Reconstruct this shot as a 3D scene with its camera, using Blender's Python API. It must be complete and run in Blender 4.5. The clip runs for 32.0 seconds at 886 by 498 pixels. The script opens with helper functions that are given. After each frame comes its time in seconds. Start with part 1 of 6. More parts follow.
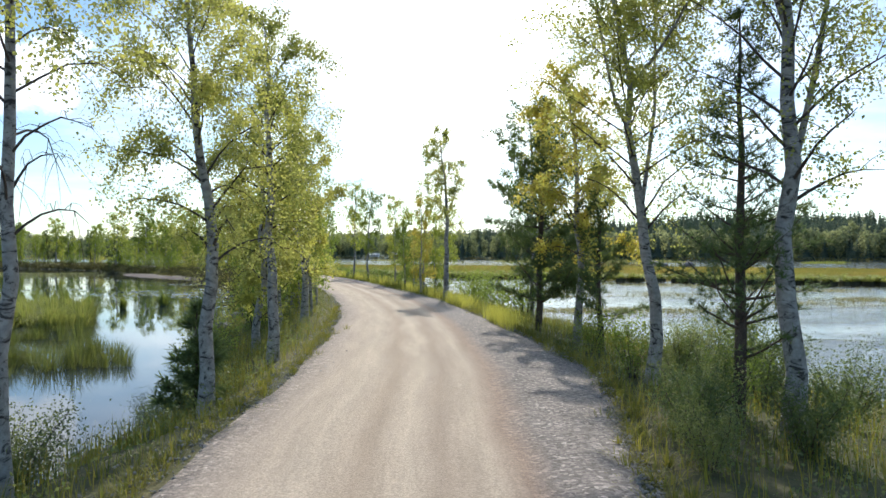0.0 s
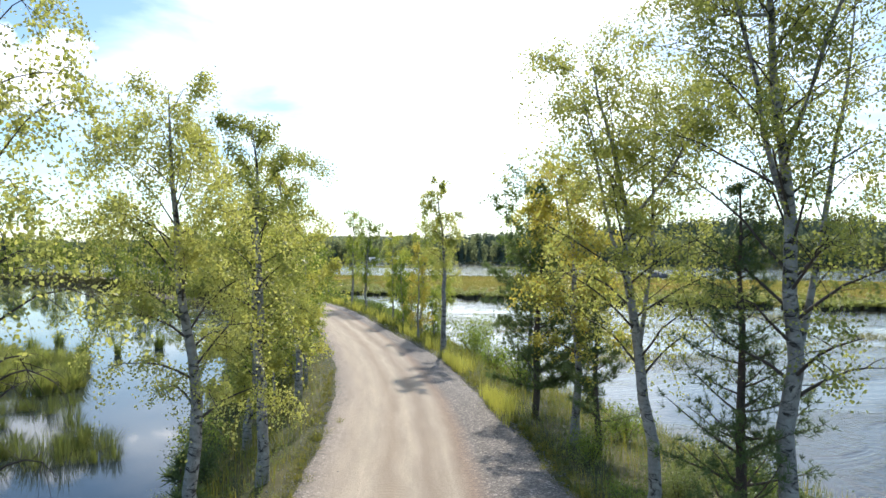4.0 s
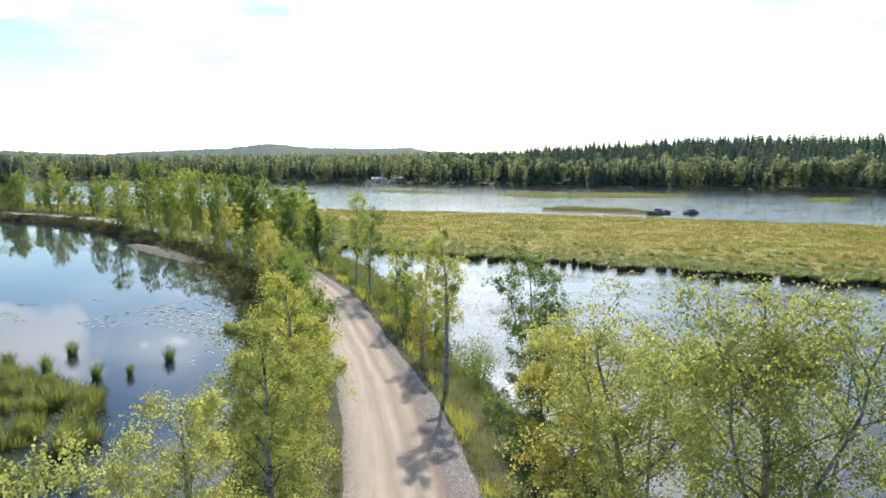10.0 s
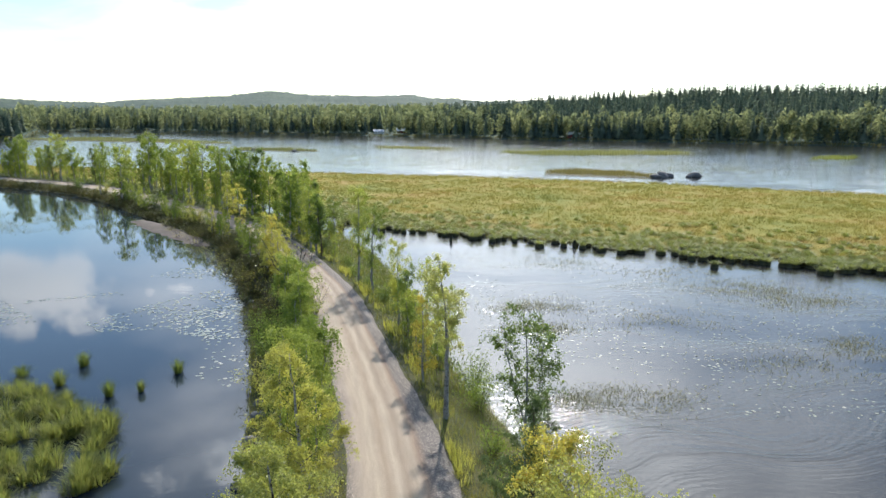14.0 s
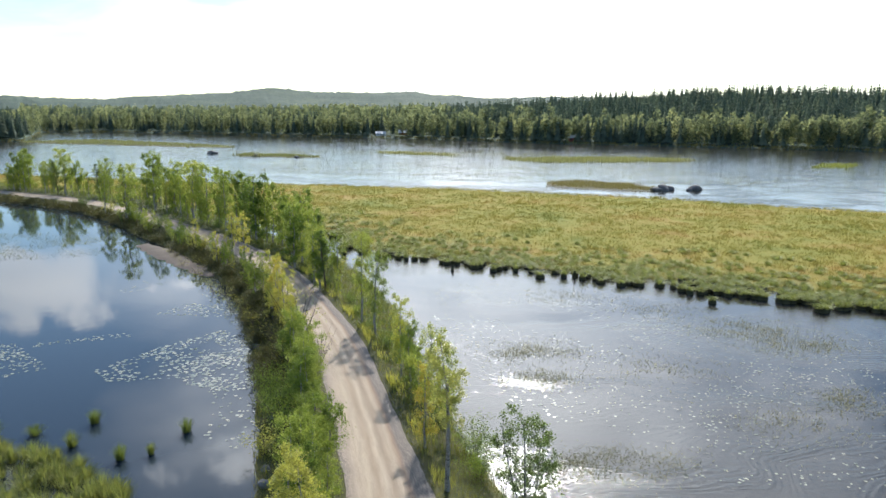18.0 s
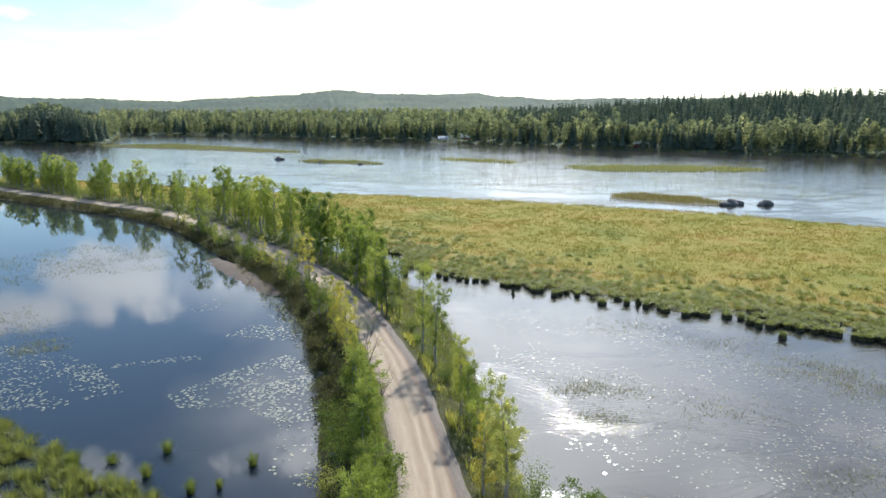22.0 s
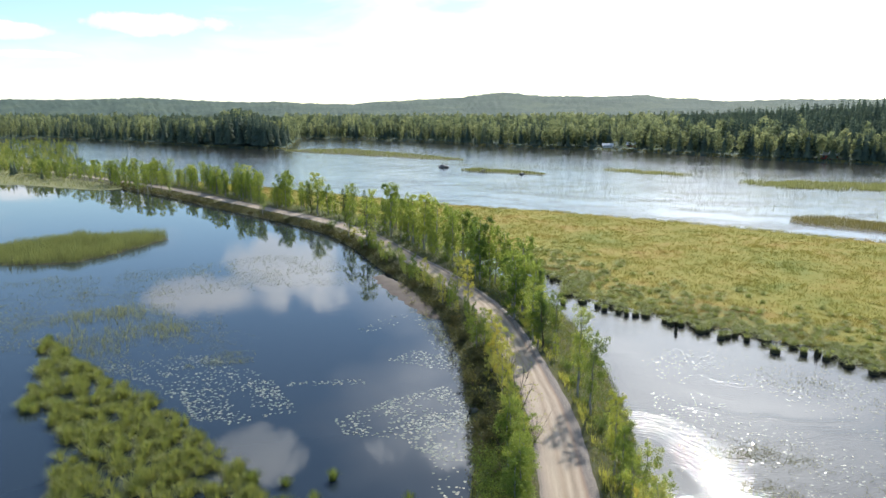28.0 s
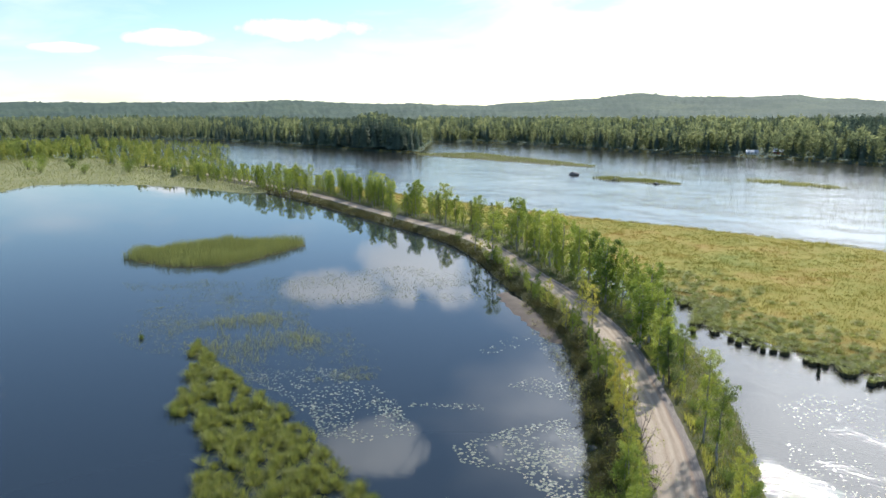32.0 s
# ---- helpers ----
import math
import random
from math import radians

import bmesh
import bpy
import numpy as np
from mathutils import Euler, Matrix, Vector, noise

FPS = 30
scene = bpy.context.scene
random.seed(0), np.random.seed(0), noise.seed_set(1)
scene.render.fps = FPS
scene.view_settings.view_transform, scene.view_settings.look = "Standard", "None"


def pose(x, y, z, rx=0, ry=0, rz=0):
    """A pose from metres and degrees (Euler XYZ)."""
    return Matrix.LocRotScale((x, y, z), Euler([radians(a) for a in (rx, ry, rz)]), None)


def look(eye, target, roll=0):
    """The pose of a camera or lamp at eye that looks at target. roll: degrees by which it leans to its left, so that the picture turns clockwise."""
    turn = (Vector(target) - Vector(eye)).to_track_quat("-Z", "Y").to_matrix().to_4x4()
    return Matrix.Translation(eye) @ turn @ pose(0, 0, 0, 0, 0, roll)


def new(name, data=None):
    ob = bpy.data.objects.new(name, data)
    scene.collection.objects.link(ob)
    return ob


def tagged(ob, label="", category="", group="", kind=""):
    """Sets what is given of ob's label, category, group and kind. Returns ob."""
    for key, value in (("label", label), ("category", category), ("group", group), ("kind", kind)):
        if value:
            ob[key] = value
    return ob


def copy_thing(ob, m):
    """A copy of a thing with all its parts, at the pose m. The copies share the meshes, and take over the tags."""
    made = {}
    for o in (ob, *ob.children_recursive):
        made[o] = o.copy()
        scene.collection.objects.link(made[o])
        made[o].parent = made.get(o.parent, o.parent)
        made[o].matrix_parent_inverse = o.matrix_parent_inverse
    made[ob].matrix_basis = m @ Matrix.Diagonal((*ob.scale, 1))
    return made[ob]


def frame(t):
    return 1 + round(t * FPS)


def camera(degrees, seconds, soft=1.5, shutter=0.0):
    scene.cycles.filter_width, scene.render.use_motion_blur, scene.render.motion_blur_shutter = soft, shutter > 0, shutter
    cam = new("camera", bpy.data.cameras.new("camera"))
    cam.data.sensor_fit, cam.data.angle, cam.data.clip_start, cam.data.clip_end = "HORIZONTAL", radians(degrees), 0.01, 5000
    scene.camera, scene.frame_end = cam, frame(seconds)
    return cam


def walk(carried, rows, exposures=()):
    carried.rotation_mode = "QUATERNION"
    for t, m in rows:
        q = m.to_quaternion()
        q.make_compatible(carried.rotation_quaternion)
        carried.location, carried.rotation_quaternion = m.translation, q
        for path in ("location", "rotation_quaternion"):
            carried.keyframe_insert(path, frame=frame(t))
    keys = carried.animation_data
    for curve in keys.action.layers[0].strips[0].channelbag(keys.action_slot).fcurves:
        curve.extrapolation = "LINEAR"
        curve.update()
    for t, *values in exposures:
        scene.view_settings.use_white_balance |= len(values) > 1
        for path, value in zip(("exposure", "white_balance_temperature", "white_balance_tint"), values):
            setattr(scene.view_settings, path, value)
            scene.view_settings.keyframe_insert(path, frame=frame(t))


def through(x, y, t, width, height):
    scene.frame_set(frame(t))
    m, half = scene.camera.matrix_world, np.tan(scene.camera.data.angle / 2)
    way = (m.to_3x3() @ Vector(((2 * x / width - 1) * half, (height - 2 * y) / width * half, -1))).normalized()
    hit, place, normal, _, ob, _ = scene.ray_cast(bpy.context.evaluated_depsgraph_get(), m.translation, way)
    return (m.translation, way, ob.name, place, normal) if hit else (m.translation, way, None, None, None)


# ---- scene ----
cam = camera(64.54, 32.0)
PATH = [
    (0, -0.14, -0.24, 2.86, 90.47, -0.06, -4.39),
    (0.5, -0.12, -0.23, 2.93, 90.68, 0.01, -4.38),
    (1, -0.08, -0.20, 3.16, 90.67, 0.03, -4.37),
    (1.5, -0.03, -0.16, 3.51, 90.74, 0.02, -4.27),
    (2, 0.01, -0.12, 3.90, 90.78, 0.01, -4.22),
    (2.5, 0.03, -0.09, 4.22, 90.82, 0.01, -4.19),
    (3, 0.02, -0.08, 4.44, 90.85, 0.01, -4.28),
    (3.5, 0.01, -0.01, 4.75, 90.83, -0.00, -4.34),
    (4, 0.01, 0.05, 5.14, 90.56, -0.02, -4.38),
    (4.5, 0.01, 0.09, 5.61, 90.56, -0.02, -4.41),
    (6.5, 0.01, 0.13, 7.58, 89.42, -0.04, -4.34),
    (7, 0.01, 0.14, 8.08, 89.21, -0.03, -4.31),
    (7.5, -0.00, 0.13, 8.60, 89.23, -0.03, -4.25),
    (8, -0.01, 0.11, 9.12, 89.18, -0.03, -4.24),
    (8.5, -0.02, 0.10, 9.63, 89.20, -0.04, -4.26),
    (9, -0.02, 0.09, 10.13, 89.15, -0.07, -4.32),
    (9.5, -0.02, 0.08, 10.60, 87.33, -0.10, -4.22),
    (10, -0.01, 0.10, 11.07, 83.33, -0.14, -4.15),
    (10.5, 0.01, 0.12, 11.56, 80.02, -0.16, -4.09),
    (11, 0.03, 0.14, 12.06, 79.04, -0.18, -4.07),
    (11.5, 0.04, 0.14, 12.56, 79.01, -0.19, -4.06),
    (12, 0.03, 0.12, 13.08, 79.01, -0.16, -4.05),
    (12.5, 0.04, 0.09, 13.59, 79.01, -0.11, -4.04),
    (13, 0.06, 0.06, 14.09, 79.02, -0.08, -4.00),
    (13.5, 0.09, 0.03, 14.59, 79.04, -0.05, -3.96),
    (14, 0.12, 0.01, 15.09, 79.05, -0.02, -3.93),
    (14.5, 0.13, -0.02, 15.61, 79.06, 0.02, -3.89),
    (15, 0.13, -0.04, 16.14, 79.08, 0.05, -3.90),
    (15.5, 0.13, -0.07, 16.68, 79.03, 0.05, -3.84),
    (17.5, 0.10, -0.21, 18.75, 78.77, -0.02, -3.81),
    (18, 0.11, -0.23, 19.24, 78.72, -0.04, -3.78),
    (18.5, 0.11, -0.23, 19.64, 78.71, -0.05, -2.77),
    (19, 0.12, -0.20, 20.00, 78.71, -0.04, -2.30),
    (19.5, 0.11, -0.18, 20.34, 78.72, -0.03, -2.05),
    (20, 0.09, -0.14, 20.67, 78.73, -0.02, -1.60),
    (20.5, 0.06, -0.10, 20.99, 78.75, -0.01, -1.05),
    (21, 0.04, -0.07, 21.31, 78.77, -0.01, -0.34),
    (21.5, 0.02, -0.02, 21.63, 78.78, -0.00, 0.41),
    (22, 0.02, 0.01, 21.93, 78.78, 0.01, 1.23),
    (22.5, 0.01, 0.04, 22.23, 78.78, 0.02, 2.02),
    (23, -0.00, 0.06, 22.51, 78.76, 0.02, 2.82),
    (23.5, -0.02, 0.07, 22.79, 78.79, 0.01, 3.62),
    (24, -0.03, 0.08, 23.07, 78.81, -0.02, 4.43),
    (24.5, -0.05, 0.08, 23.36, 78.82, -0.03, 5.45),
    (25, -0.06, 0.06, 23.65, 78.83, -0.03, 6.58),
    (25.5, -0.08, 0.04, 23.95, 78.84, -0.01, 7.86),
    (27.5, -0.14, -0.05, 25.15, 78.88, 0.05, 12.98),
    (28, -0.17, -0.05, 25.45, 78.91, 0.07, 14.28),
    (28.5, -0.21, -0.02, 25.77, 78.94, 0.07, 15.55),
    (29, -0.23, 0.02, 26.07, 78.96, 0.07, 16.91),
    (29.5, -0.19, 0.06, 26.38, 78.97, 0.06, 18.12),
    (30, -0.15, 0.09, 26.71, 78.97, 0.06, 19.48),
    (30.5, -0.08, 0.10, 27.05, 78.98, 0.06, 20.80),
    (31, -0.01, 0.10, 27.41, 78.99, 0.07, 22.14),
    (31.5, 0.06, 0.10, 27.79, 78.99, 0.09, 23.49),
    (32, 0.14, 0.11, 28.17, 78.97, 0.12, 24.83),
]
walk(cam, [(t, pose(*p)) for t, *p in PATH], [(0.0, 0.2, 6250, 9), (3.0, 0.28, 6250, 9), (6.5, 0.42, 6250, 9), (10.0, 0.42, 6250, 9), (11.0, 0.32, 6250, 9), (32.0, 0.3, 6250, 9)])

# ---- sky, sun, exposure ----
SUN_EL, SUN_AZ = 38.0, 8.5          # degrees above the horizon; degrees from +y towards +x


def node(tree, kind, **values):
    n = tree.nodes.new(kind)
    for key, v in values.items():
        n.inputs[key.replace("_", " ")].default_value = v
    return n


def ramp(tree, stops, fac):
    n = tree.nodes.new("ShaderNodeValToRGB")
    e = n.color_ramp.elements
    while len(e) < len(stops):
        e.new(0.5)
    for k, (p, c) in zip(e, stops):
        k.position, k.color = p, (*c, 1) if len(c) == 3 else c
    tree.links.new(fac, n.inputs["Fac"])
    return n.outputs["Color"]


def maths(tree, op, a, b=0.0, clamp=False):
    n = tree.nodes.new("ShaderNodeMath")
    n.operation, n.use_clamp = op, clamp
    for i, v in enumerate((a, b)):
        if isinstance(v, (int, float)):
            n.inputs[i].default_value = v
        else:
            tree.links.new(v, n.inputs[i])
    return n.outputs[0]


def mixed(tree, fac, a, b, how="MIX"):
    n = tree.nodes.new("ShaderNodeMix")
    n.data_type, n.blend_type = "RGBA", how
    for i, v in ((0, fac), (6, a), (7, b)):
        if isinstance(v, (int, float)):
            n.inputs[i].default_value = v
        elif isinstance(v, tuple):
            n.inputs[i].default_value = (*v, 1)
        else:
            tree.links.new(v, n.inputs[i])
    return n.outputs[2]


world = bpy.data.worlds.new("sky")
scene.world = world
world.use_nodes = True
wt = world.node_tree
wt.nodes.clear()
sky = wt.nodes.new("ShaderNodeTexSky")
sky.sky_type, sky.sun_disc = "NISHITA", False
sky.sun_elevation, sky.sun_rotation = radians(SUN_EL), radians(SUN_AZ)
sky.air_density, sky.dust_density, sky.ozone_density = 1.0, 0.25, 1.6
# thin high cloud laid out on a flat deck, thickening towards the sun
geo = wt.nodes.new("ShaderNodeTexCoord")
split = wt.nodes.new("ShaderNodeSeparateXYZ")
wt.links.new(geo.outputs["Generated"], split.inputs[0])
up = maths(wt, "ADD", maths(wt, "MAXIMUM", split.outputs[2], 0.0), 0.16)
deck = wt.nodes.new("ShaderNodeCombineXYZ")
wt.links.new(maths(wt, "DIVIDE", split.outputs[0], up), deck.inputs[0])
wt.links.new(maths(wt, "DIVIDE", split.outputs[1], up), deck.inputs[1])
deck.inputs[2].default_value = 4.3
cn = node(wt, "ShaderNodeTexNoise", Scale=1.6, Detail=9.0, Roughness=0.52, Distortion=0.3)
wt.links.new(deck.outputs[0], cn.inputs["Vector"])
to_sun = wt.nodes.new("ShaderNodeVectorMath")
to_sun.operation = "DOT_PRODUCT"
wt.links.new(geo.outputs["Generated"], to_sun.inputs[0])
to_sun.inputs[1].default_value = (math.sin(radians(SUN_AZ)) * math.cos(radians(SUN_EL)), math.cos(radians(SUN_AZ)) * math.cos(radians(SUN_EL)), math.sin(radians(SUN_EL)))
facing = maths(wt, "MAXIMUM", to_sun.outputs["Value"], 0.0)
glow = maths(wt, "POWER", facing, 9.0)
veil = maths(wt, "MULTIPLY", maths(wt, "POWER", facing, 9.0), 0.5)
haze = maths(wt, "MULTIPLY", maths(wt, "SUBTRACT", 0.13, split.outputs[2]), 0.5)
amount = maths(wt, "ADD", maths(wt, "ADD", maths(wt, "ADD", maths(wt, "MULTIPLY", cn.outputs["Fac"], 0.6), 0.22), haze), veil)
cover = ramp(wt, [(0.52, (0, 0, 0)), (0.62, (0.22, 0.22, 0.22)), (0.76, (0.75, 0.75, 0.75)), (0.88, (1, 1, 1))], amount)
# single fair-weather clouds: bearing and height over the horizon, half width and half height, in degrees
CUMULUS = [(-26.5, 13.0, 6.3, 3.3), (-33.0, 14.0, 5.5, 1.9), (-19.3, 13.4, 0.9, 0.7), (-17.5, 13.2, 2.0, 0.7), (-35.5, 6.3, 6.0, 1.0), (-45.2, 5.4, 3.6, 0.7), (-52.5, 4.5, 2.4, 0.45), (-43.0, 3.9, 4.0, 0.4),
           (-15.0, 26.5, 6.0, 2.8), (-31.0, 27.0, 6.5, 2.6), (-47.0, 33.0, 9.0, 3.0), (-66.0, 18.0, 8.0, 3.0), (21.0, 10.2, 1.9, 0.45), (35.5, 5.3, 3.2, 0.8), (31.0, 6.3, 1.6, 0.4), (44.0, 13.0, 6.0, 2.0), (2.0, 47.0, 14.0, 6.0),
           # out of view beside the sun, added so that the lake reflects brighter
           (24.0, 27.0, 8.0, 4.5), (36.0, 31.0, 9.0, 5.5), (48.0, 27.0, 9.0, 5.0), (33.0, 21.5, 6.0, 2.4), (28.0, 38.0, 9.0, 4.0)]
bearing = maths(wt, "MULTIPLY", maths(wt, "ARCTAN2", split.outputs[0], split.outputs[1]), 180 / math.pi)
height = maths(wt, "MULTIPLY", maths(wt, "ARCSINE", split.outputs[2]), 180 / math.pi)
puff = node(wt, "ShaderNodeTexNoise", Scale=11.0, Detail=9.0, Roughness=0.58, Distortion=0.2)
wt.links.new(geo.outputs["Generated"], puff.inputs["Vector"])
lumps_ = maths(wt, "MULTIPLY", maths(wt, "SUBTRACT", puff.outputs["Fac"], 0.5), 3.4)
heap_, base_ = None, None
for cb, ch, cw, chh in CUMULUS:
    dx = maths(wt, "DIVIDE", maths(wt, "SUBTRACT", bearing, cb), cw)
    dy = maths(wt, "DIVIDE", maths(wt, "SUBTRACT", height, ch), chh)
    one = maths(wt, "SUBTRACT", 1.0, maths(wt, "ADD", maths(wt, "MULTIPLY", dx, dx), maths(wt, "MULTIPLY", dy, dy)))
    low = maths(wt, "MULTIPLY", maths(wt, "ADD", maths(wt, "MULTIPLY", dy, -0.9), 0.35), maths(wt, "ADD", one, 0.6, True), True)
    heap_ = one if heap_ is None else maths(wt, "MAXIMUM", heap_, one)
    base_ = low if base_ is None else maths(wt, "MAXIMUM", base_, low)
body_ = ramp(wt, [(0.32, (0, 0, 0)), (0.5, (0.8, 0.8, 0.8)), (0.72, (1, 1, 1))], maths(wt, "ADD", maths(wt, "MULTIPLY", maths(wt, "ADD", heap_, lumps_), 0.4), 0.25))
belly = ramp(wt, [(0.1, (1.0, 1.0, 1.0)), (0.85, (0.72, 0.76, 0.81))], maths(wt, "MULTIPLY", base_, maths(wt, "ADD", puff.outputs["Fac"], 0.35)))
shine = maths(wt, "ADD", maths(wt, "MULTIPLY", glow, 42.0), 7.6)
clear = mixed(wt, 1.0, sky.outputs[0], (0.80, 0.86, 0.89), "MULTIPLY")
cloud = mixed(wt, 1.0, mixed(wt, body_, (1.0, 1.0, 1.0), belly), shine, "MULTIPLY")
both = mixed(wt, maths(wt, "MULTIPLY", maths(wt, "MAXIMUM", cover, body_), 0.94), clear, cloud)
bg = wt.nodes.new("ShaderNodeBackground")
bg.inputs["Strength"].default_value = 0.15
wt.links.new(both, bg.inputs["Color"])
wo = wt.nodes.new("ShaderNodeOutputWorld")
wt.links.new(bg.outputs[0], wo.inputs["Surface"])

sun_data = bpy.data.lights.new("sun", "SUN")
sun_data.energy, sun_data.angle, sun_data.color = 4.0, radians(0.6), (1.0, 0.94, 0.84)
sun = new("sun", sun_data)
sun.matrix_world = look((0, 0, 60), (-100 * math.sin(radians(SUN_AZ)), -100 * math.cos(radians(SUN_AZ)), 60 - 100 * math.tan(radians(SUN_EL))))


# ---- materials ----
def material(name, rough=0.8):
    m = bpy.data.materials.new(name)
    m.use_nodes = True
    t = m.node_tree
    b = t.nodes["Principled BSDF"]
    b.inputs["Roughness"].default_value = rough
    b.inputs["Specular IOR Level"].default_value = 0.3
    return m, t, b


def noise_of(t, scale, detail=6.0, rough=0.6, where="Object", distortion=0.0):
    c = t.nodes.new("ShaderNodeTexCoord")
    n = node(t, "ShaderNodeTexNoise", Scale=scale, Detail=detail, Roughness=rough, Distortion=distortion)
    t.links.new(c.outputs[where], n.inputs["Vector"])
    return n.outputs["Fac"]


def bumped(t, b, height, strength, distance):
    n = node(t, "ShaderNodeBump", Strength=strength, Distance=distance)
    t.links.new(height, n.inputs["Height"])
    t.links.new(n.outputs[0], b.inputs["Normal"])
    return n


def two_scale(name, stops, big, small, rough=0.9, bump=0.4, dist=0.03):
    """A rough natural surface: patches at one scale, grain at another."""
    m, t, b = material(name, rough)
    f = maths(t, "ADD", maths(t, "MULTIPLY", noise_of(t, big), 0.6), maths(t, "MULTIPLY", noise_of(t, small, 8), 0.4))
    t.links.new(ramp(t, stops, f), b.inputs["Base Color"])
    bumped(t, b, noise_of(t, small, 8), bump, dist)
    return m


def leafy(name, stops, through=0.45, rough=0.55, glowing=(1.2, 1.2, 0.72), by_tree=False, shiny=0.15):
    """Leaves and blades: each one its own shade, with light coming through."""
    m, t, b = material(name, rough)
    b.inputs["Specular IOR Level"].default_value = shiny
    g = t.nodes.new("ShaderNodeNewGeometry")
    o = t.nodes.new("ShaderNodeObjectInfo")
    f = maths(t, "ADD", maths(t, "MULTIPLY", g.outputs["Random Per Island"], 0.42), maths(t, "MULTIPLY", o.outputs["Random"], 0.58))
    if by_tree:
        a = t.nodes.new("ShaderNodeAttribute")
        a.attribute_name = "tree_shade"
        f = maths(t, "ADD", maths(t, "MULTIPLY", a.outputs["Fac"], 0.7), maths(t, "MULTIPLY", g.outputs["Random Per Island"], 0.3))
    c = ramp(t, stops, f)
    t.links.new(c, b.inputs["Base Color"])
    tl = t.nodes.new("ShaderNodeBsdfTranslucent")
    t.links.new(mixed(t, 1.0, c, glowing, "MULTIPLY"), tl.inputs["Color"])
    mx = node(t, "ShaderNodeMixShader", Fac=through)
    t.links.new(b.outputs[0], mx.inputs[1])
    t.links.new(tl.outputs[0], mx.inputs[2])
    t.links.new(mx.outputs[0], t.nodes["Material Output"].inputs["Surface"])
    return m


BIRCH_LEAF = leafy("birch_leaf", [(0.0, (0.25, 0.285, 0.085)), (0.45, (0.40, 0.42, 0.135)), (0.8, (0.53, 0.525, 0.19)), (0.97, (0.62, 0.53, 0.15)), (1.0, (0.64, 0.42, 0.09))], 0.55, 0.45, (1.25, 1.2, 0.8), shiny=0.4)
YELLOW_LEAF = leafy("yellowing_leaf", [(0.0, (0.28, 0.30, 0.08)), (0.5, (0.44, 0.44, 0.12)), (0.9, (0.57, 0.50, 0.12)), (1.0, (0.64, 0.40, 0.08))], 0.53, 0.45, (1.25, 1.2, 0.75), shiny=0.4)
WILLOW_LEAF = leafy("willow_leaf", [(0.0, (0.11, 0.165, 0.045)), (0.6, (0.22, 0.285, 0.072)), (1.0, (0.37, 0.41, 0.10))], 0.5)
NEEDLE = leafy("pine_needle", [(0.0, (0.10, 0.145, 0.07)), (0.7, (0.17, 0.215, 0.10)), (1.0, (0.26, 0.29, 0.13))], 0.45)
# far woods, next three: distance haze put in as paler, greyer leaf colours
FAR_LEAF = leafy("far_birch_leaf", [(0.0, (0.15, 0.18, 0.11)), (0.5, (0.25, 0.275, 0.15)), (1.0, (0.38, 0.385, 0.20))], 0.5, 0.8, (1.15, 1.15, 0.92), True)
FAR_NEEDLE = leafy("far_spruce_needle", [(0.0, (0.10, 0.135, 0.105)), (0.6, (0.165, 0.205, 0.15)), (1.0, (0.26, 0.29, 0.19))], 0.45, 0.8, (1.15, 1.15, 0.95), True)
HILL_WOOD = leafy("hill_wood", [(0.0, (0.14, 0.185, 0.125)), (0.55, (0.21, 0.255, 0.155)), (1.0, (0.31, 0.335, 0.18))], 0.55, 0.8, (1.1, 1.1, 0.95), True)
HERB_LEAF = leafy("herb_leaf", [(0.0, (0.09, 0.13, 0.055)), (0.6, (0.165, 0.205, 0.08)), (1.0, (0.28, 0.29, 0.12))], 0.45, shiny=0.45)
SHRUB_LEAF = leafy("dark_shrub_leaf", [(0.0, (0.05, 0.055, 0.028)), (0.6, (0.10, 0.10, 0.045)), (1.0, (0.21, 0.165, 0.08))], 0.4)
BED_REED = leafy("reed_bed_blade", [(0.0, (0.16, 0.185, 0.085)), (0.55, (0.25, 0.265, 0.12)), (1.0, (0.38, 0.36, 0.18))], 0.45)
ROW_LEAF = leafy("row_birch_leaf", [(0.0, (0.145, 0.195, 0.048)), (0.5, (0.27, 0.33, 0.078)), (0.85, (0.42, 0.455, 0.115)), (1.0, (0.55, 0.46, 0.09))], 0.52, 0.45, (1.2, 1.18, 0.75), shiny=0.25)
SHORE_LEAF = leafy("shore_birch_leaf", [(0.0, (0.13, 0.18, 0.06)), (0.5, (0.23, 0.27, 0.085)), (1.0, (0.38, 0.38, 0.12))], 0.48, 0.7, (1.3, 1.25, 0.8), True)
GRASS = leafy("verge_grass", [(0.0, (0.09, 0.12, 0.03)), (0.5, (0.165, 0.185, 0.045)), (0.8, (0.29, 0.255, 0.065)), (1.0, (0.44, 0.36, 0.15))], 0.45)
REED = leafy("reed_blade", [(0.0, (0.115, 0.158, 0.046)), (0.55, (0.205, 0.245, 0.076)), (1.0, (0.33, 0.325, 0.125))], 0.48)
RUSH = leafy("rush_blade", [(0.0, (0.075, 0.10, 0.04)), (0.5, (0.145, 0.17, 0.06)), (0.85, (0.23, 0.23, 0.09)), (1.0, (0.33, 0.27, 0.14))], 0.4)
DRY_REED = leafy("dry_reed", [(0.0, (0.16, 0.15, 0.06)), (0.55, (0.26, 0.22, 0.10)), (1.0, (0.40, 0.33, 0.17))], 0.35)
SEDGE_DARK = leafy("tussock_sedge", [(0.0, (0.20, 0.24, 0.085)), (0.6, (0.31, 0.335, 0.125)), (1.0, (0.44, 0.42, 0.18))], 0.48)
GREY_REED = leafy("grey_green_reed", [(0.0, (0.20, 0.215, 0.11)), (0.6, (0.31, 0.31, 0.16)), (1.0, (0.44, 0.41, 0.24))], 0.42)
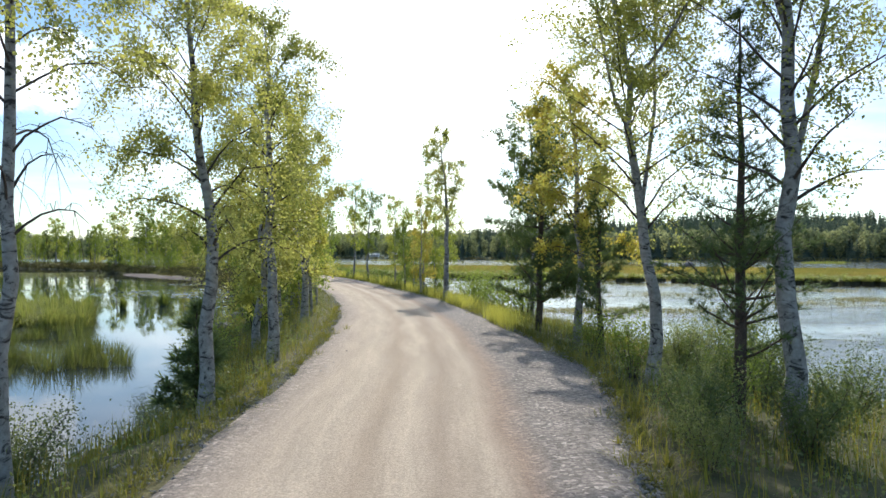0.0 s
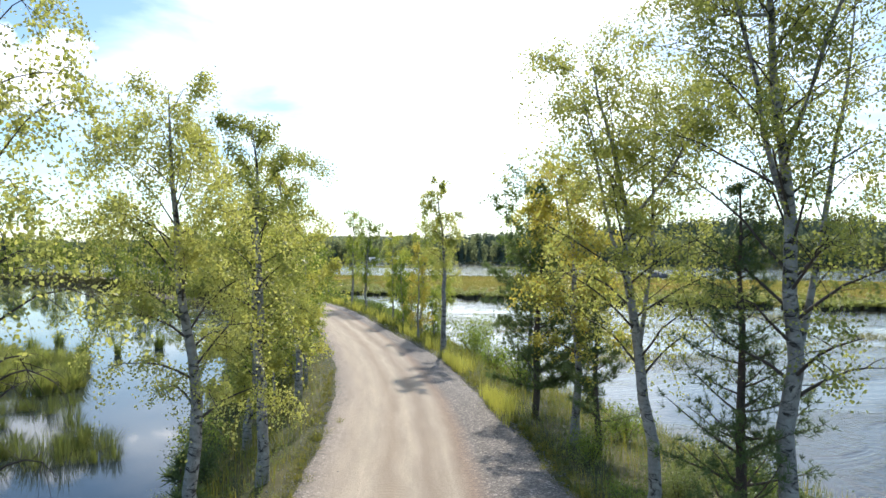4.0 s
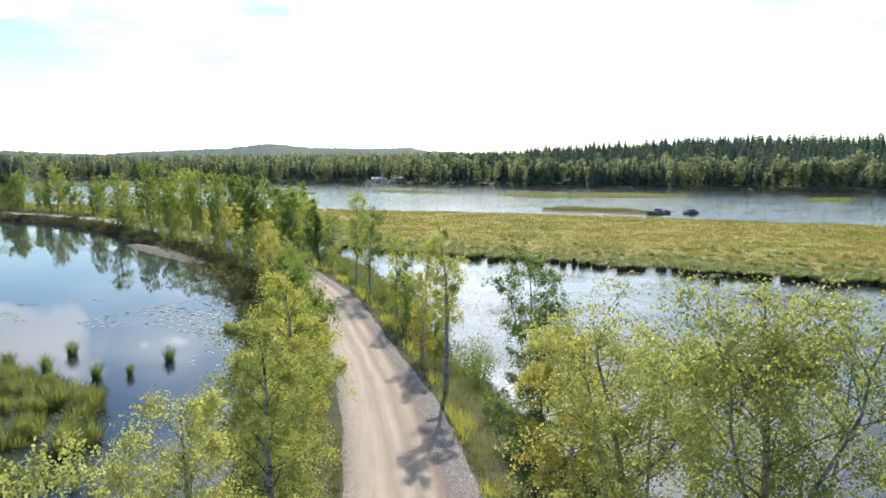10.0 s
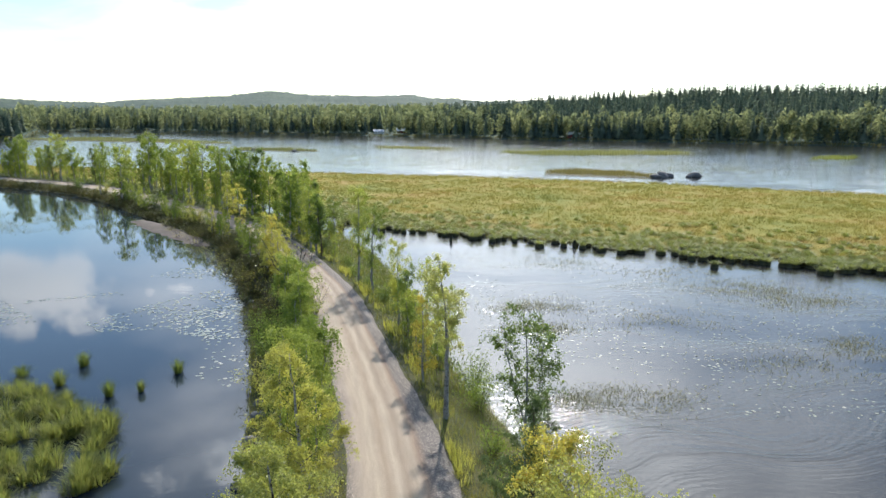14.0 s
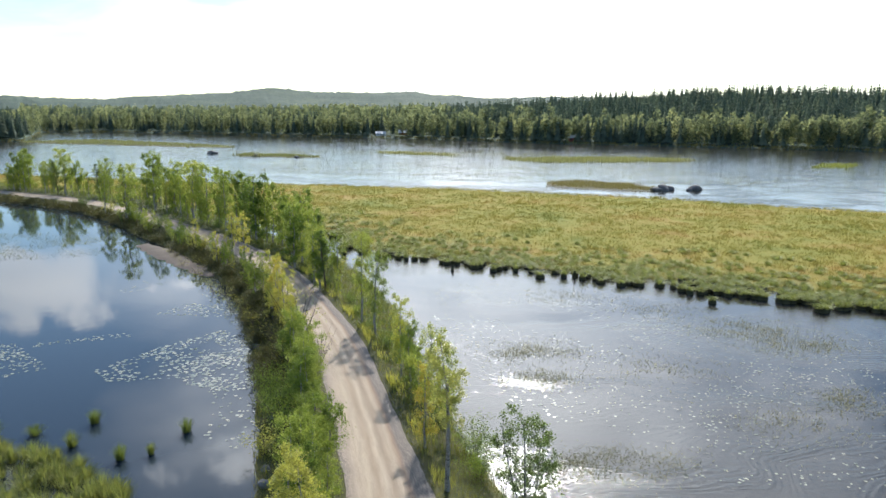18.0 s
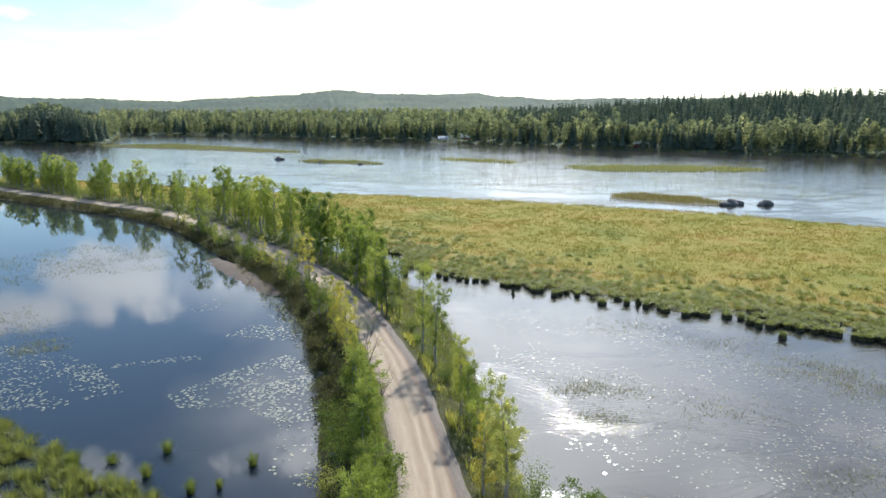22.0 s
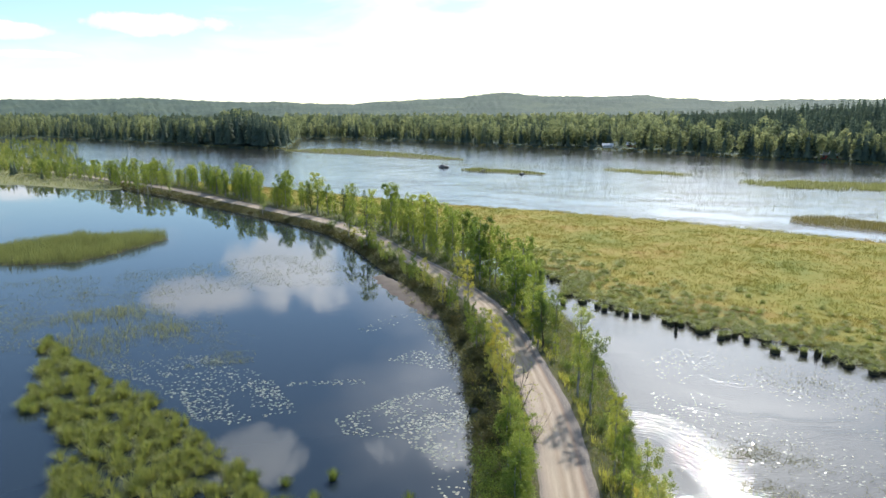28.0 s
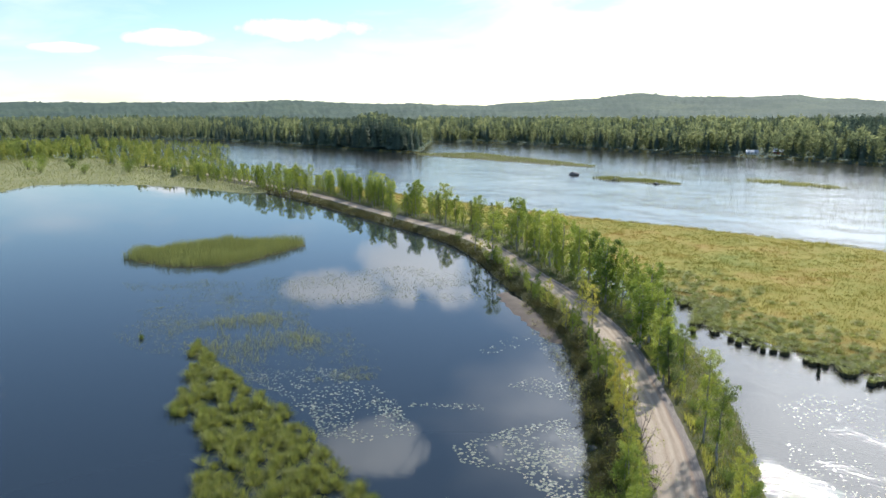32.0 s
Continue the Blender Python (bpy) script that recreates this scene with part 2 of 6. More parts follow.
WEED = leafy("water_weed", [(0.0, (0.15, 0.155, 0.075)), (0.6, (0.25, 0.24, 0.12)), (1.0, (0.38, 0.34, 0.19))], 0.4)


def sedge_material(name, through):
    """Meadow sedge: olive, straw and rust in broad patches."""
    m, t, b = material(name, 0.85)
    b.inputs["Specular IOR Level"].default_value = 0.05
    a = t.nodes.new("ShaderNodeAttribute")
    a.attribute_name = "tree_shade"
    f = maths(t, "ADD", maths(t, "MULTIPLY", noise_of(t, 0.06, 9, 0.70), 0.80), maths(t, "MULTIPLY", a.outputs["Fac"], 0.06))
    f = maths(t, "ADD", f, maths(t, "MULTIPLY", noise_of(t, 1.6, 5, 0.7), 0.14))
    c = ramp(t, [(0.36, (0.205, 0.222, 0.055)), (0.45, (0.272, 0.254, 0.062)), (0.53, (0.315, 0.27, 0.07)), (0.60, (0.345, 0.255, 0.076)), (0.68, (0.345, 0.216, 0.078))], f)
    t.links.new(c, b.inputs["Base Color"])
    bumped(t, b, noise_of(t, 3.5, 6, 0.7), 0.6, 0.2)
    tl = t.nodes.new("ShaderNodeBsdfTranslucent")
    t.links.new(c, tl.inputs["Color"])
    mx = node(t, "ShaderNodeMixShader", Fac=through)
    t.links.new(b.outputs[0], mx.inputs[1])
    t.links.new(tl.outputs[0], mx.inputs[2])
    t.links.new(mx.outputs[0], t.nodes["Material Output"].inputs["Surface"])
    return m


SEDGE = sedge_material("meadow_sedge", 0.55)
SEDGE_BED = sedge_material("meadow_sedge_bed", 0.0)
MARSH_BED = two_scale("marsh_bed", [(0.3, (0.17, 0.18, 0.075)), (0.55, (0.24, 0.235, 0.105)), (0.75, (0.30, 0.265, 0.13))], 0.05, 2.0, 0.95, 0.5, 0.2)
TURF = two_scale("bank_turf", [(0.3, (0.045, 0.055, 0.02)), (0.5, (0.085, 0.085, 0.032)), (0.7, (0.17, 0.14, 0.065))], 0.5, 14, 0.95, 0.6, 0.06)
PEAT = two_scale("wet_peat", [(0.3, (0.035, 0.03, 0.018)), (0.6, (0.07, 0.065, 0.03)), (0.8, (0.11, 0.11, 0.04))], 0.6, 9, 0.8, 0.6, 0.06)
# bluish grey-green: the haze over the distant hills is painted into this colour
FOREST_FLOOR = two_scale("haze_tinted_land", [(0.35, (0.045, 0.075, 0.058)), (0.5, (0.065, 0.10, 0.072)), (0.65, (0.10, 0.13, 0.08))], 0.006, 0.05, 0.95, 0.8, 4.0)
SANDBANK = two_scale("wet_gravel_bank", [(0.3, (0.085, 0.066, 0.052)), (0.7, (0.155, 0.12, 0.095))], 0.8, 20, 0.8, 0.5, 0.03)
STONE = two_scale("grey_stone", [(0.3, (0.09, 0.085, 0.08)), (0.7, (0.26, 0.245, 0.23))], 2.0, 24, 0.8, 0.5, 0.02)
PEBBLE = two_scale("pale_pebble", [(0.3, (0.16, 0.15, 0.14)), (0.7, (0.42, 0.40, 0.37))], 9.0, 40, 0.8, 0.3, 0.005)
PINE_BARK = two_scale("pine_bark", [(0.3, (0.05, 0.043, 0.038)), (0.7, (0.15, 0.112, 0.088))], 5.0, 40, 0.9, 0.8, 0.02)
TWIG = two_scale("birch_twig", [(0.3, (0.045, 0.035, 0.03)), (0.7, (0.13, 0.105, 0.09))], 5.0, 40, 0.85, 0.4, 0.01)


def birch_bark():
    m, t, b = material("birch_bark", 0.7)
    c = t.nodes.new("ShaderNodeTexCoord")
    s = t.nodes.new("ShaderNodeMapping")
    s.inputs["Scale"].default_value = (2.6, 2.6, 4.6)
    t.links.new(c.outputs["Object"], s.inputs["Vector"])
    n = node(t, "ShaderNodeTexNoise", Scale=1.5, Detail=6.0, Roughness=0.7, Distortion=1.3)
    t.links.new(s.outputs[0], n.inputs["Vector"])
    white = ramp(t, [(0.3, (0.20, 0.19, 0.175)), (0.7, (0.46, 0.44, 0.41))], noise_of(t, 9, 6))
    scar = ramp(t, [(0.51, (0, 0, 0)), (0.60, (1, 1, 1))], n.outputs["Fac"])
    t.links.new(mixed(t, scar, white, (0.045, 0.038, 0.034)), b.inputs["Base Color"])
    bumped(t, b, n.outputs["Fac"], 0.5, 0.02)
    return m


BIRCH_BARK = birch_bark()


def gravel_road():
    """Pale sandy gravel, paler where wheels have packed it, greyer and coarser along the edges (x of the UV runs across)."""
    m, t, b = material("gravel_road", 0.92)
    uv = t.nodes.new("ShaderNodeUVMap")
    sp = t.nodes.new("ShaderNodeSeparateXYZ")
    t.links.new(uv.outputs[0], sp.inputs[0])
    wob = maths(t, "MULTIPLY", maths(t, "SUBTRACT", noise_of(t, 0.35, 4), 0.5), 0.10)
    across = maths(t, "ADD", sp.outputs[0], wob)
    grey = (0.27, 0.25, 0.23)
    tint = ramp(t, [(0.04, grey), (0.11, (0.34, 0.30, 0.26)), (0.20, (0.42, 0.365, 0.295)), (0.30, (0.46, 0.405, 0.325)), (0.40, (0.37, 0.31, 0.24)), (0.48, (0.46, 0.405, 0.325)),
                    (0.55, (0.34, 0.285, 0.225)), (0.64, (0.43, 0.375, 0.30)), (0.71, (0.29, 0.225, 0.175)), (0.77, (0.23, 0.213, 0.198)), (0.92, (0.25, 0.235, 0.22))], across)
    long = t.nodes.new("ShaderNodeCombineXYZ")
    t.links.new(maths(t, "MULTIPLY", sp.outputs[0], 20.0), long.inputs[0])
    t.links.new(maths(t, "MULTIPLY", sp.outputs[1], 0.35), long.inputs[1])
    streak = node(t, "ShaderNodeTexNoise", Scale=1.0, Detail=6.0, Roughness=0.6)
    t.links.new(long.outputs[0], streak.inputs["Vector"])
    streaks = ramp(t, [(0.3, (0.88, 0.87, 0.86)), (0.7, (1.1, 1.09, 1.08))], streak.outputs["Fac"])
    grain = ramp(t, [(0.35, (0.74, 0.695, 0.665)), (0.65, (1.27, 1.18, 1.12))], noise_of(t, 45, 4, 0.7))
    # tyre treads pressed into the soft tracks
    tread = t.nodes.new("ShaderNodeTexWave")
    tread.bands_direction = "Y"
    for key, v in (("Scale", 2.2), ("Distortion", 3.5), ("Detail", 2.0), ("Detail Scale", 1.5)):
        tread.inputs[key].default_value = v
    both_ways = t.nodes.new("ShaderNodeCombineXYZ")
    t.links.new(maths(t, "MULTIPLY", sp.outputs[0], 5.0), both_ways.inputs[0])
    t.links.new(sp.outputs[1], both_ways.inputs[1])
    t.links.new(both_ways.outputs[0], tread.inputs["Vector"])
    tracks = ramp(t, [(0.34, (0, 0, 0)), (0.38, (1, 1, 1)), (0.43, (1, 1, 1)), (0.47, (0, 0, 0)), (0.52, (0, 0, 0)), (0.55, (1, 1, 1)), (0.58, (1, 1, 1)), (0.61, (0, 0, 0))], across)
    worn = ramp(t, [(0.45, (0, 0, 0)), (0.6, (1, 1, 1))], noise_of(t, 0.5, 4))
    pressed = maths(t, "MULTIPLY", maths(t, "MULTIPLY", tread.outputs["Fac"], tracks), worn)
    c = mixed(t, 1.0, mixed(t, 1.0, tint, streaks, "MULTIPLY"), grain, "MULTIPLY")
    c = mixed(t, maths(t, "MULTIPLY", pressed, 0.22), c, (0.26, 0.20, 0.14))
    lumps = noise_of(t, 7, 5, 0.65)
    # coarse loose stones on both edges
    loose = ramp(t, [(0.06, (1, 1, 1)), (0.17, (0, 0, 0)), (0.68, (0, 0, 0)), (0.78, (1, 1, 1))], across)
    pebble = t.nodes.new("ShaderNodeTexVoronoi")
    pebble.inputs["Scale"].default_value = 26.0
    where = t.nodes.new("ShaderNodeTexCoord")
    t.links.new(where.outputs["Object"], pebble.inputs["Vector"])
    shade = t.nodes.new("ShaderNodeSeparateColor")
    t.links.new(pebble.outputs["Color"], shade.inputs[0])
    stones = ramp(t, [(0.0, (0.45, 0.44, 0.43)), (0.6, (0.95, 0.95, 0.95)), (0.93, (1.5, 1.48, 1.45)), (1.0, (2.4, 2.35, 2.3))], shade.outputs[0])
    c = mixed(t, maths(t, "MULTIPLY", loose, 0.8), c, mixed(t, 1.0, c, stones, "MULTIPLY"))
    lumps = maths(t, "SUBTRACT", lumps, maths(t, "MULTIPLY", maths(t, "MULTIPLY", pebble.outputs["Distance"], loose), 0.7))
    t.links.new(c, b.inputs["Base Color"])
    bumped(t, b, maths(t, "ADD", noise_of(t, 60, 4, 0.7), maths(t, "ADD", maths(t, "MULTIPLY", streak.outputs["Fac"], 2.2), maths(t, "ADD", maths(t, "MULTIPLY", lumps, 1.6), maths(t, "MULTIPLY", pressed, -0.8)))), 0.6, 0.016)
    return m


ROAD = gravel_road()


def water_material(name, colour, wave, fine, gust_scale, rough, ripples=0.0, open_water=False):
    """Dark peaty water; gusts swirl over it, and their ripples follow the swirl."""
    m, t, b = material(name, rough[0])
    b.inputs["Base Color"].default_value = (*colour, 1)
    b.inputs["IOR"].default_value = 1.333
    b.inputs["Specular IOR Level"].default_value = 0.5
    c = t.nodes.new("ShaderNodeTexCoord")
    w = node(t, "ShaderNodeTexNoise", Scale=0.045, Detail=3.0, Roughness=0.5)
    t.links.new(c.outputs["Object"], w.inputs["Vector"])
    shift = t.nodes.new("ShaderNodeVectorMath")
    shift.operation = "MULTIPLY_ADD"
    t.links.new(w.outputs["Color"], shift.inputs[0])
    shift.inputs[1].default_value = (30, 30, 0)
    t.links.new(c.outputs["Object"], shift.inputs[2])
    s = t.nodes.new("ShaderNodeMapping")
    s.inputs["Scale"].default_value = (0.5, 1.3, 1.0)
    s.inputs["Rotation"].default_value = (0, 0, radians(-38))
    t.links.new(shift.outputs[0], s.inputs["Vector"])
    a = node(t, "ShaderNodeTexNoise", Scale=1.3, Detail=3.0, Roughness=0.6, Distortion=0.8)
    t.links.new(c.outputs["Object"], a.inputs["Vector"])
    f = node(t, "ShaderNodeTexNoise", Scale=4.2, Detail=4.0, Roughness=0.66, Distortion=0.5)
    t.links.new(c.outputs["Object"], f.inputs["Vector"])
    breeze = node(t, "ShaderNodeTexNoise", Scale=gust_scale, Detail=5.0, Roughness=0.6, Distortion=1.2)
    t.links.new(s.outputs[0], breeze.inputs["Vector"])
    gust = ramp(t, [(0.38, (0.10, 0.10, 0.10)), (0.49, (0.35, 0.35, 0.35)), (0.60, (1, 1, 1))], breeze.outputs["Fac"])
    if open_water:                       # the lake lies open to the wind further out
        sp = t.nodes.new("ShaderNodeSeparateXYZ")
        t.links.new(c.outputs["Object"], sp.inputs[0])
        far = maths(t, "DIVIDE", maths(t, "SUBTRACT", sp.outputs[1], 110.0), 120.0, True)
        gust = maths(t, "MAXIMUM", gust, maths(t, "MULTIPLY", far, 0.6))
    t.links.new(maths(t, "ADD", maths(t, "MULTIPLY", gust, rough[1] - rough[0]), rough[0]), b.inputs["Roughness"])
    band = t.nodes.new("ShaderNodeTexWave")
    band.wave_type, band.bands_direction, band.wave_profile = "BANDS", "Y", "SIN"
    for key, v in (("Scale", 0.5), ("Distortion", 9.0), ("Detail", 3.0), ("Detail Scale", 0.5), ("Detail Roughness", 0.6)):
        band.inputs[key].default_value = v
    t.links.new(s.outputs[0], band.inputs["Vector"])
    h = maths(t, "ADD", maths(t, "MULTIPLY", a.outputs["Fac"], wave), maths(t, "MULTIPLY", f.outputs["Fac"], fine))
    h = maths(t, "ADD", h, maths(t, "MULTIPLY", band.outputs["Fac"], ripples))
    bumped(t, b, maths(t, "MULTIPLY", h, gust), 1.0, 1.0)
    return m


# the pond's base colour is blued to imitate extra reflected sky
POND_WATER = water_material("still_pond_water", (0.02, 0.03, 0.041), 0.003, 0.0008, 0.02, (0.0, 0.02))
LAKE_WATER = water_material("rippled_lake_water", (0.034, 0.034, 0.032), 0.03, 0.031, 0.06, (0.04, 0.12), 0.010, True)


# ---- mesh helpers ----
def mesh_np(name, verts, faces, mat, smooth=False):
    """A mesh out of arrays; all faces have the same number of corners."""
    me = bpy.data.meshes.new(name)
    n, k = faces.shape
    me.vertices.add(len(verts))
    me.vertices.foreach_set("co", np.ascontiguousarray(verts, dtype=np.float32).ravel())
    me.loops.add(n * k)
    me.loops.foreach_set("vertex_index", np.ascontiguousarray(faces, dtype=np.int32).ravel())
    me.polygons.add(n)
    me.polygons.foreach_set("loop_start", np.arange(0, n * k, k, dtype=np.int32))
    if smooth:
        me.polygons.foreach_set("use_smooth", np.ones(n, dtype=bool))
    me.update(calc_edges=True)
    me.materials.append(mat)
    return me


def solid(name, me, parent=None, label=""):
    ob = new(name, me)
    if parent is not None:
        ob.parent = parent
    if label:
        ob["label"] = label
    return ob


def part(name, bm, mat, parent, label=""):
    me = bpy.data.meshes.new(name)
    bm.to_mesh(me)
    bm.free()
    me.materials.append(mat)
    return solid(name, me, parent, label)


class Heap:
    """Collects vertices and faces of many small pieces."""

    def __init__(self):
        self.v, self.f, self.n = [], [], 0

    def add(self, v, f):
        self.v.append(v)
        self.f.append(f + self.n)
        self.n += len(v)

    def mesh(self, name, mat, smooth=False):
        return mesh_np(name, np.concatenate(self.v), np.concatenate(self.f), mat, smooth)


def tube(heap, pts, radii, sides=6):
    pts, radii = np.asarray(pts, float), np.asarray(radii, float)
    d = np.gradient(pts, axis=0)
    d /= np.linalg.norm(d, axis=1)[:, None] + 1e-9
    ref = np.where(np.abs(d[:, 2:3]) > 0.9, [[1.0, 0, 0]], [[0, 0, 1.0]])
    a = np.cross(d, ref)
    a /= np.linalg.norm(a, axis=1)[:, None] + 1e-9
    b = np.cross(d, a)
    ang = np.arange(sides) * 2 * np.pi / sides
    v = pts[:, None] + radii[:, None, None] * (np.cos(ang)[None, :, None] * a[:, None] + np.sin(ang)[None, :, None] * b[:, None])
    i, j = np.meshgrid(np.arange(len(pts) - 1), np.arange(sides), indexing="ij")
    k = (j + 1) % sides
    f = np.stack([i * sides + j, i * sides + k, (i + 1) * sides + k, (i + 1) * sides + j], -1).reshape(-1, 4)
    heap.add(v.reshape(-1, 3), f)


def unit(a):
    return a / (np.linalg.norm(a, axis=-1, keepdims=True) + 1e-9)


def leaves(rng, at, size, shape=0.62, hang=0.5):
    """Small lozenge leaves at the given places, hanging loosely."""
    n = len(at)
    d = unit(rng.normal(size=(n, 3)) + [0, 0, -hang])
    w = unit(np.cross(d, rng.normal(size=(n, 3))))
    nrm = np.cross(d, w)
    s = (size * rng.uniform(0.65, 1.35, n))[:, None]
    v = np.stack([at, at + d * s * 0.45 + w * s * shape * 0.5 + nrm * s * 0.08, at + d * s, at + d * s * 0.45 - w * s * shape * 0.5 + nrm * s * 0.08], 1)
    return v.reshape(-1, 3), np.arange(4 * n).reshape(n, 4)


def blades(rng, at, height, width, lean=0.35):
    """Upright bent blades: a quad below and a narrow tip above, as two quads each."""
    n = len(at)
    az = rng.uniform(0, 2 * np.pi, n)
    side = np.stack([np.cos(az), np.sin(az), np.zeros(n)], 1)
    az2 = rng.uniform(0, 2 * np.pi, n)
    bend = np.stack([np.cos(az2), np.sin(az2), np.zeros(n)], 1) * (lean * rng.uniform(0.1, 1.0, n))[:, None]
    h = (height * rng.uniform(0.6, 1.25, n))[:, None] if np.isscalar(height) else (height * rng.uniform(0.7, 1.2, n))[:, None]
    w = (width * rng.uniform(0.7, 1.3, n))[:, None]
    up_ = np.array([[0, 0, 1.0]])
    m = at + up_ * h * 0.55 + bend * h * 0.35
    tip = at + up_ * h + bend * h
    v = np.stack([at - side * w / 2, at + side * w / 2, m + side * w * 0.4, m - side * w * 0.4, tip + side * w * 0.06, tip - side * w * 0.06], 1)
    base = np.arange(n)[:, None] * 6
    f = np.concatenate([base + [0, 1, 2, 3], base + [3, 2, 4, 5]])
    return v.reshape(-1, 3), f


def smooth_line(points, step):
    """A Catmull-Rom line through plan points, at even steps."""
    p = np.asarray(points, float)
    p = np.concatenate([[2 * p[0] - p[1]], p, [2 * p[-1] - p[-2]]])
    out = []
    for i in range(1, len(p) - 2):
        u = np.linspace(0, 1, 40, endpoint=False)[:, None]
        a, b, c, d = p[i - 1], p[i], p[i + 1], p[i + 2]
        out.append(0.5 * (2 * b + (c - a) * u + (2 * a - 5 * b + 4 * c - d) * u ** 2 + (3 * b - a - 3 * c + d) * u ** 3))
    out = np.concatenate(out + [p[-2:-1]])
    s = np.concatenate([[0], np.cumsum(np.linalg.norm(np.diff(out, axis=0), axis=1))])
    t = np.arange(0, s[-1], step)
    return np.stack([np.interp(t, s, out[:, k]) for k in range(p.shape[1])], 1)


def inside(poly, pts):
    """Which plan points lie in the polygon."""
    poly = np.asarray(poly, float)
    x, y = pts[:, 0], pts[:, 1]
    hit = np.zeros(len(pts), bool)
    for (x1, y1), (x2, y2) in zip(poly, np.roll(poly, -1, 0)):
        cut = (y1 > y) != (y2 > y)
        hit ^= cut & (x < (x2 - x1) * (y - y1) / (y2 - y1 + 1e-12) + x1)
    return hit


def edge_distance(poly, pts):
    poly = np.asarray(poly, float)
    best = np.full(len(pts), 1e9)
    for a, b in zip(poly, np.roll(poly, -1, 0)):
        ab = b - a
        u = np.clip(((pts - a) @ ab) / (ab @ ab + 1e-12), 0, 1)
        best = np.minimum(best, np.linalg.norm(pts - a - u[:, None] * ab, axis=1))
    return best


def ripple(pts, scale, seed=0.0):
    """A cheap smooth wander in -1..1 over plan points."""
    x, y = pts[:, 0] * scale + seed, pts[:, 1] * scale - seed
    return (np.sin(1.3 * x + 2.1 * np.sin(0.7 * y + seed)) + np.sin(1.7 * y + 1.4 * np.sin(0.9 * x)) + 0.5 * np.sin(3.1 * x + 2.3 * y)) / 2.5


def scatter(rng, poly, count, margin=0.0):
    poly = np.asarray(poly, float)
    lo, hi = poly.min(0), poly.max(0)
    pts = rng.uniform(lo, hi, (count * 4, 2))
    pts = pts[inside(poly, pts)]
    if margin:
        pts = pts[edge_distance(poly, pts) > margin]
    return pts[:count]


def with_z(pts, z):
    return np.column_stack([pts, np.broadcast_to(z, len(pts))])


# ---- the plan ----
ROAD_LINE = [(-0.6, -40), (-0.3, -12), (-0.2, 0), (-0.1, 6), (0.35, 12.5), (0.4, 19.5), (-0.1, 27), (-0.95, 34), (-2.6, 43), (-4.8, 54), (-7.3, 62.5), (-10.6, 72),
             (-15.0, 83), (-19.8, 91.5), (-28.0, 104), (-34.5, 112), (-44, 125), (-55, 138), (-68, 149), (-84, 159.5), (-104, 173), (-130, 191), (-150, 203), (-185, 222), (-235, 246), (-300, 275)]
# how far the waterline lies from the middle of the road, by distance along it from the first point
SHORE_LEFT = [(0, 5.2), (45, 5.0), (47, 4.9), (49.5, 3.9), (51.5, 3.9), (54, 4.6), (56, 4.8), (62, 5.9), (74, 6.4), (87, 6.4), (100, 6.6), (112, 6.0), (128, 6.4), (150, 6.3), (170, 5.6), (200, 5.6), (240, 6.2), (290, 7.5), (420, 9)]
SHORE_RIGHT = [(0, 9.5), (40, 9.8), (54, 9.0), (60, 7.4), (67, 6.4), (76, 5.3), (84, 5.5), (94, 6.3), (100, 7.1), (110, 8.3), (122, 9.4), (140, 9.0), (160, 9.5), (200, 14), (300, 16), (420, 20)]
MEADOW = [(-40, 138), (-31, 125), (-20.5, 117), (-13, 112), (-6.5, 101.5), (-8.2, 96.5), (-2.4, 93), (1.5, 90), (4.9, 89), (9.7, 85.5), (15.5, 82.3), (20.4, 79.3), (25, 75), (29.5, 75), (34, 73.2), (39, 69.4), (46.4, 64.8),
          (60, 58), (80, 50), (120, 36), (150, 90), (110, 118), (90, 129.5), (76, 137.6), (58, 150.6), (35, 162.6), (9, 174), (-20, 184), (-40, 188), (-58, 193.5), (-82, 204), (-110, 215), (-150, 232), (-160, 218), (-112, 184), (-78, 160), (-56, 144)]
LEFT_MARSH = [(-160, 208), (-163, 199), (-172, 196), (-182, 199), (-200, 203), (-227, 202), (-250, 196), (-263, 184), (-252, 164), (-300, 140), (-420, 190), (-430, 300), (-330, 330), (-230, 262), (-178, 226)]
GRASS_ISLAND = [(-63, 62.5), (-57, 56), (-49.5, 46), (-46, 45), (-41.5, 42), (-37, 35.5), (-30, 29), (-18, 22.5), (-9, 14), (-6.6, 15.5), (-6.2, 18), (-9, 22), (-11.5, 27), (-14, 33.5), (-18.5, 37.5), (-22.6, 38.2), (-24.5, 41), (-29.3, 43.8), (-33, 46.5), (-40, 51), (-47, 54), (-56, 59)]
REED_ISLAND = [(-113.5, 95.5), (-118, 103), (-110, 121), (-93.5, 128), (-88.5, 122), (-88.5, 105.5), (-90, 98), (-99, 93.5)]
PENINSULA = [(-222, 436), (-195, 455), (-187, 462), (-150, 432), (-128, 415), (-95, 386), (-82, 372), (-82, 363), (-108, 371), (-134, 384), (-180, 405), (-214, 423)]
ISLET_SEDGE = [(-70, 305), (-63, 297), (-43, 290), (-31, 288), (-30, 293), (-45, 304), (-62, 312)]
REED_STRIP = [(40, 270), (53, 255), (80, 252), (111, 256), (118, 268), (90, 282), (60, 284), (43, 281)]
REED_STRIP_FAR = [(-10, 317), (8, 302), (24, 292), (28, 300), (12, 318), (-8, 328)]
ROCK_ISLET = [(38, 176), (48, 167), (62, 163.5), (67, 167), (60, 180), (50, 187), (41, 187)]
GREEN_REEDS = [(138, 228), (151, 224), (166, 240), (155, 246)]
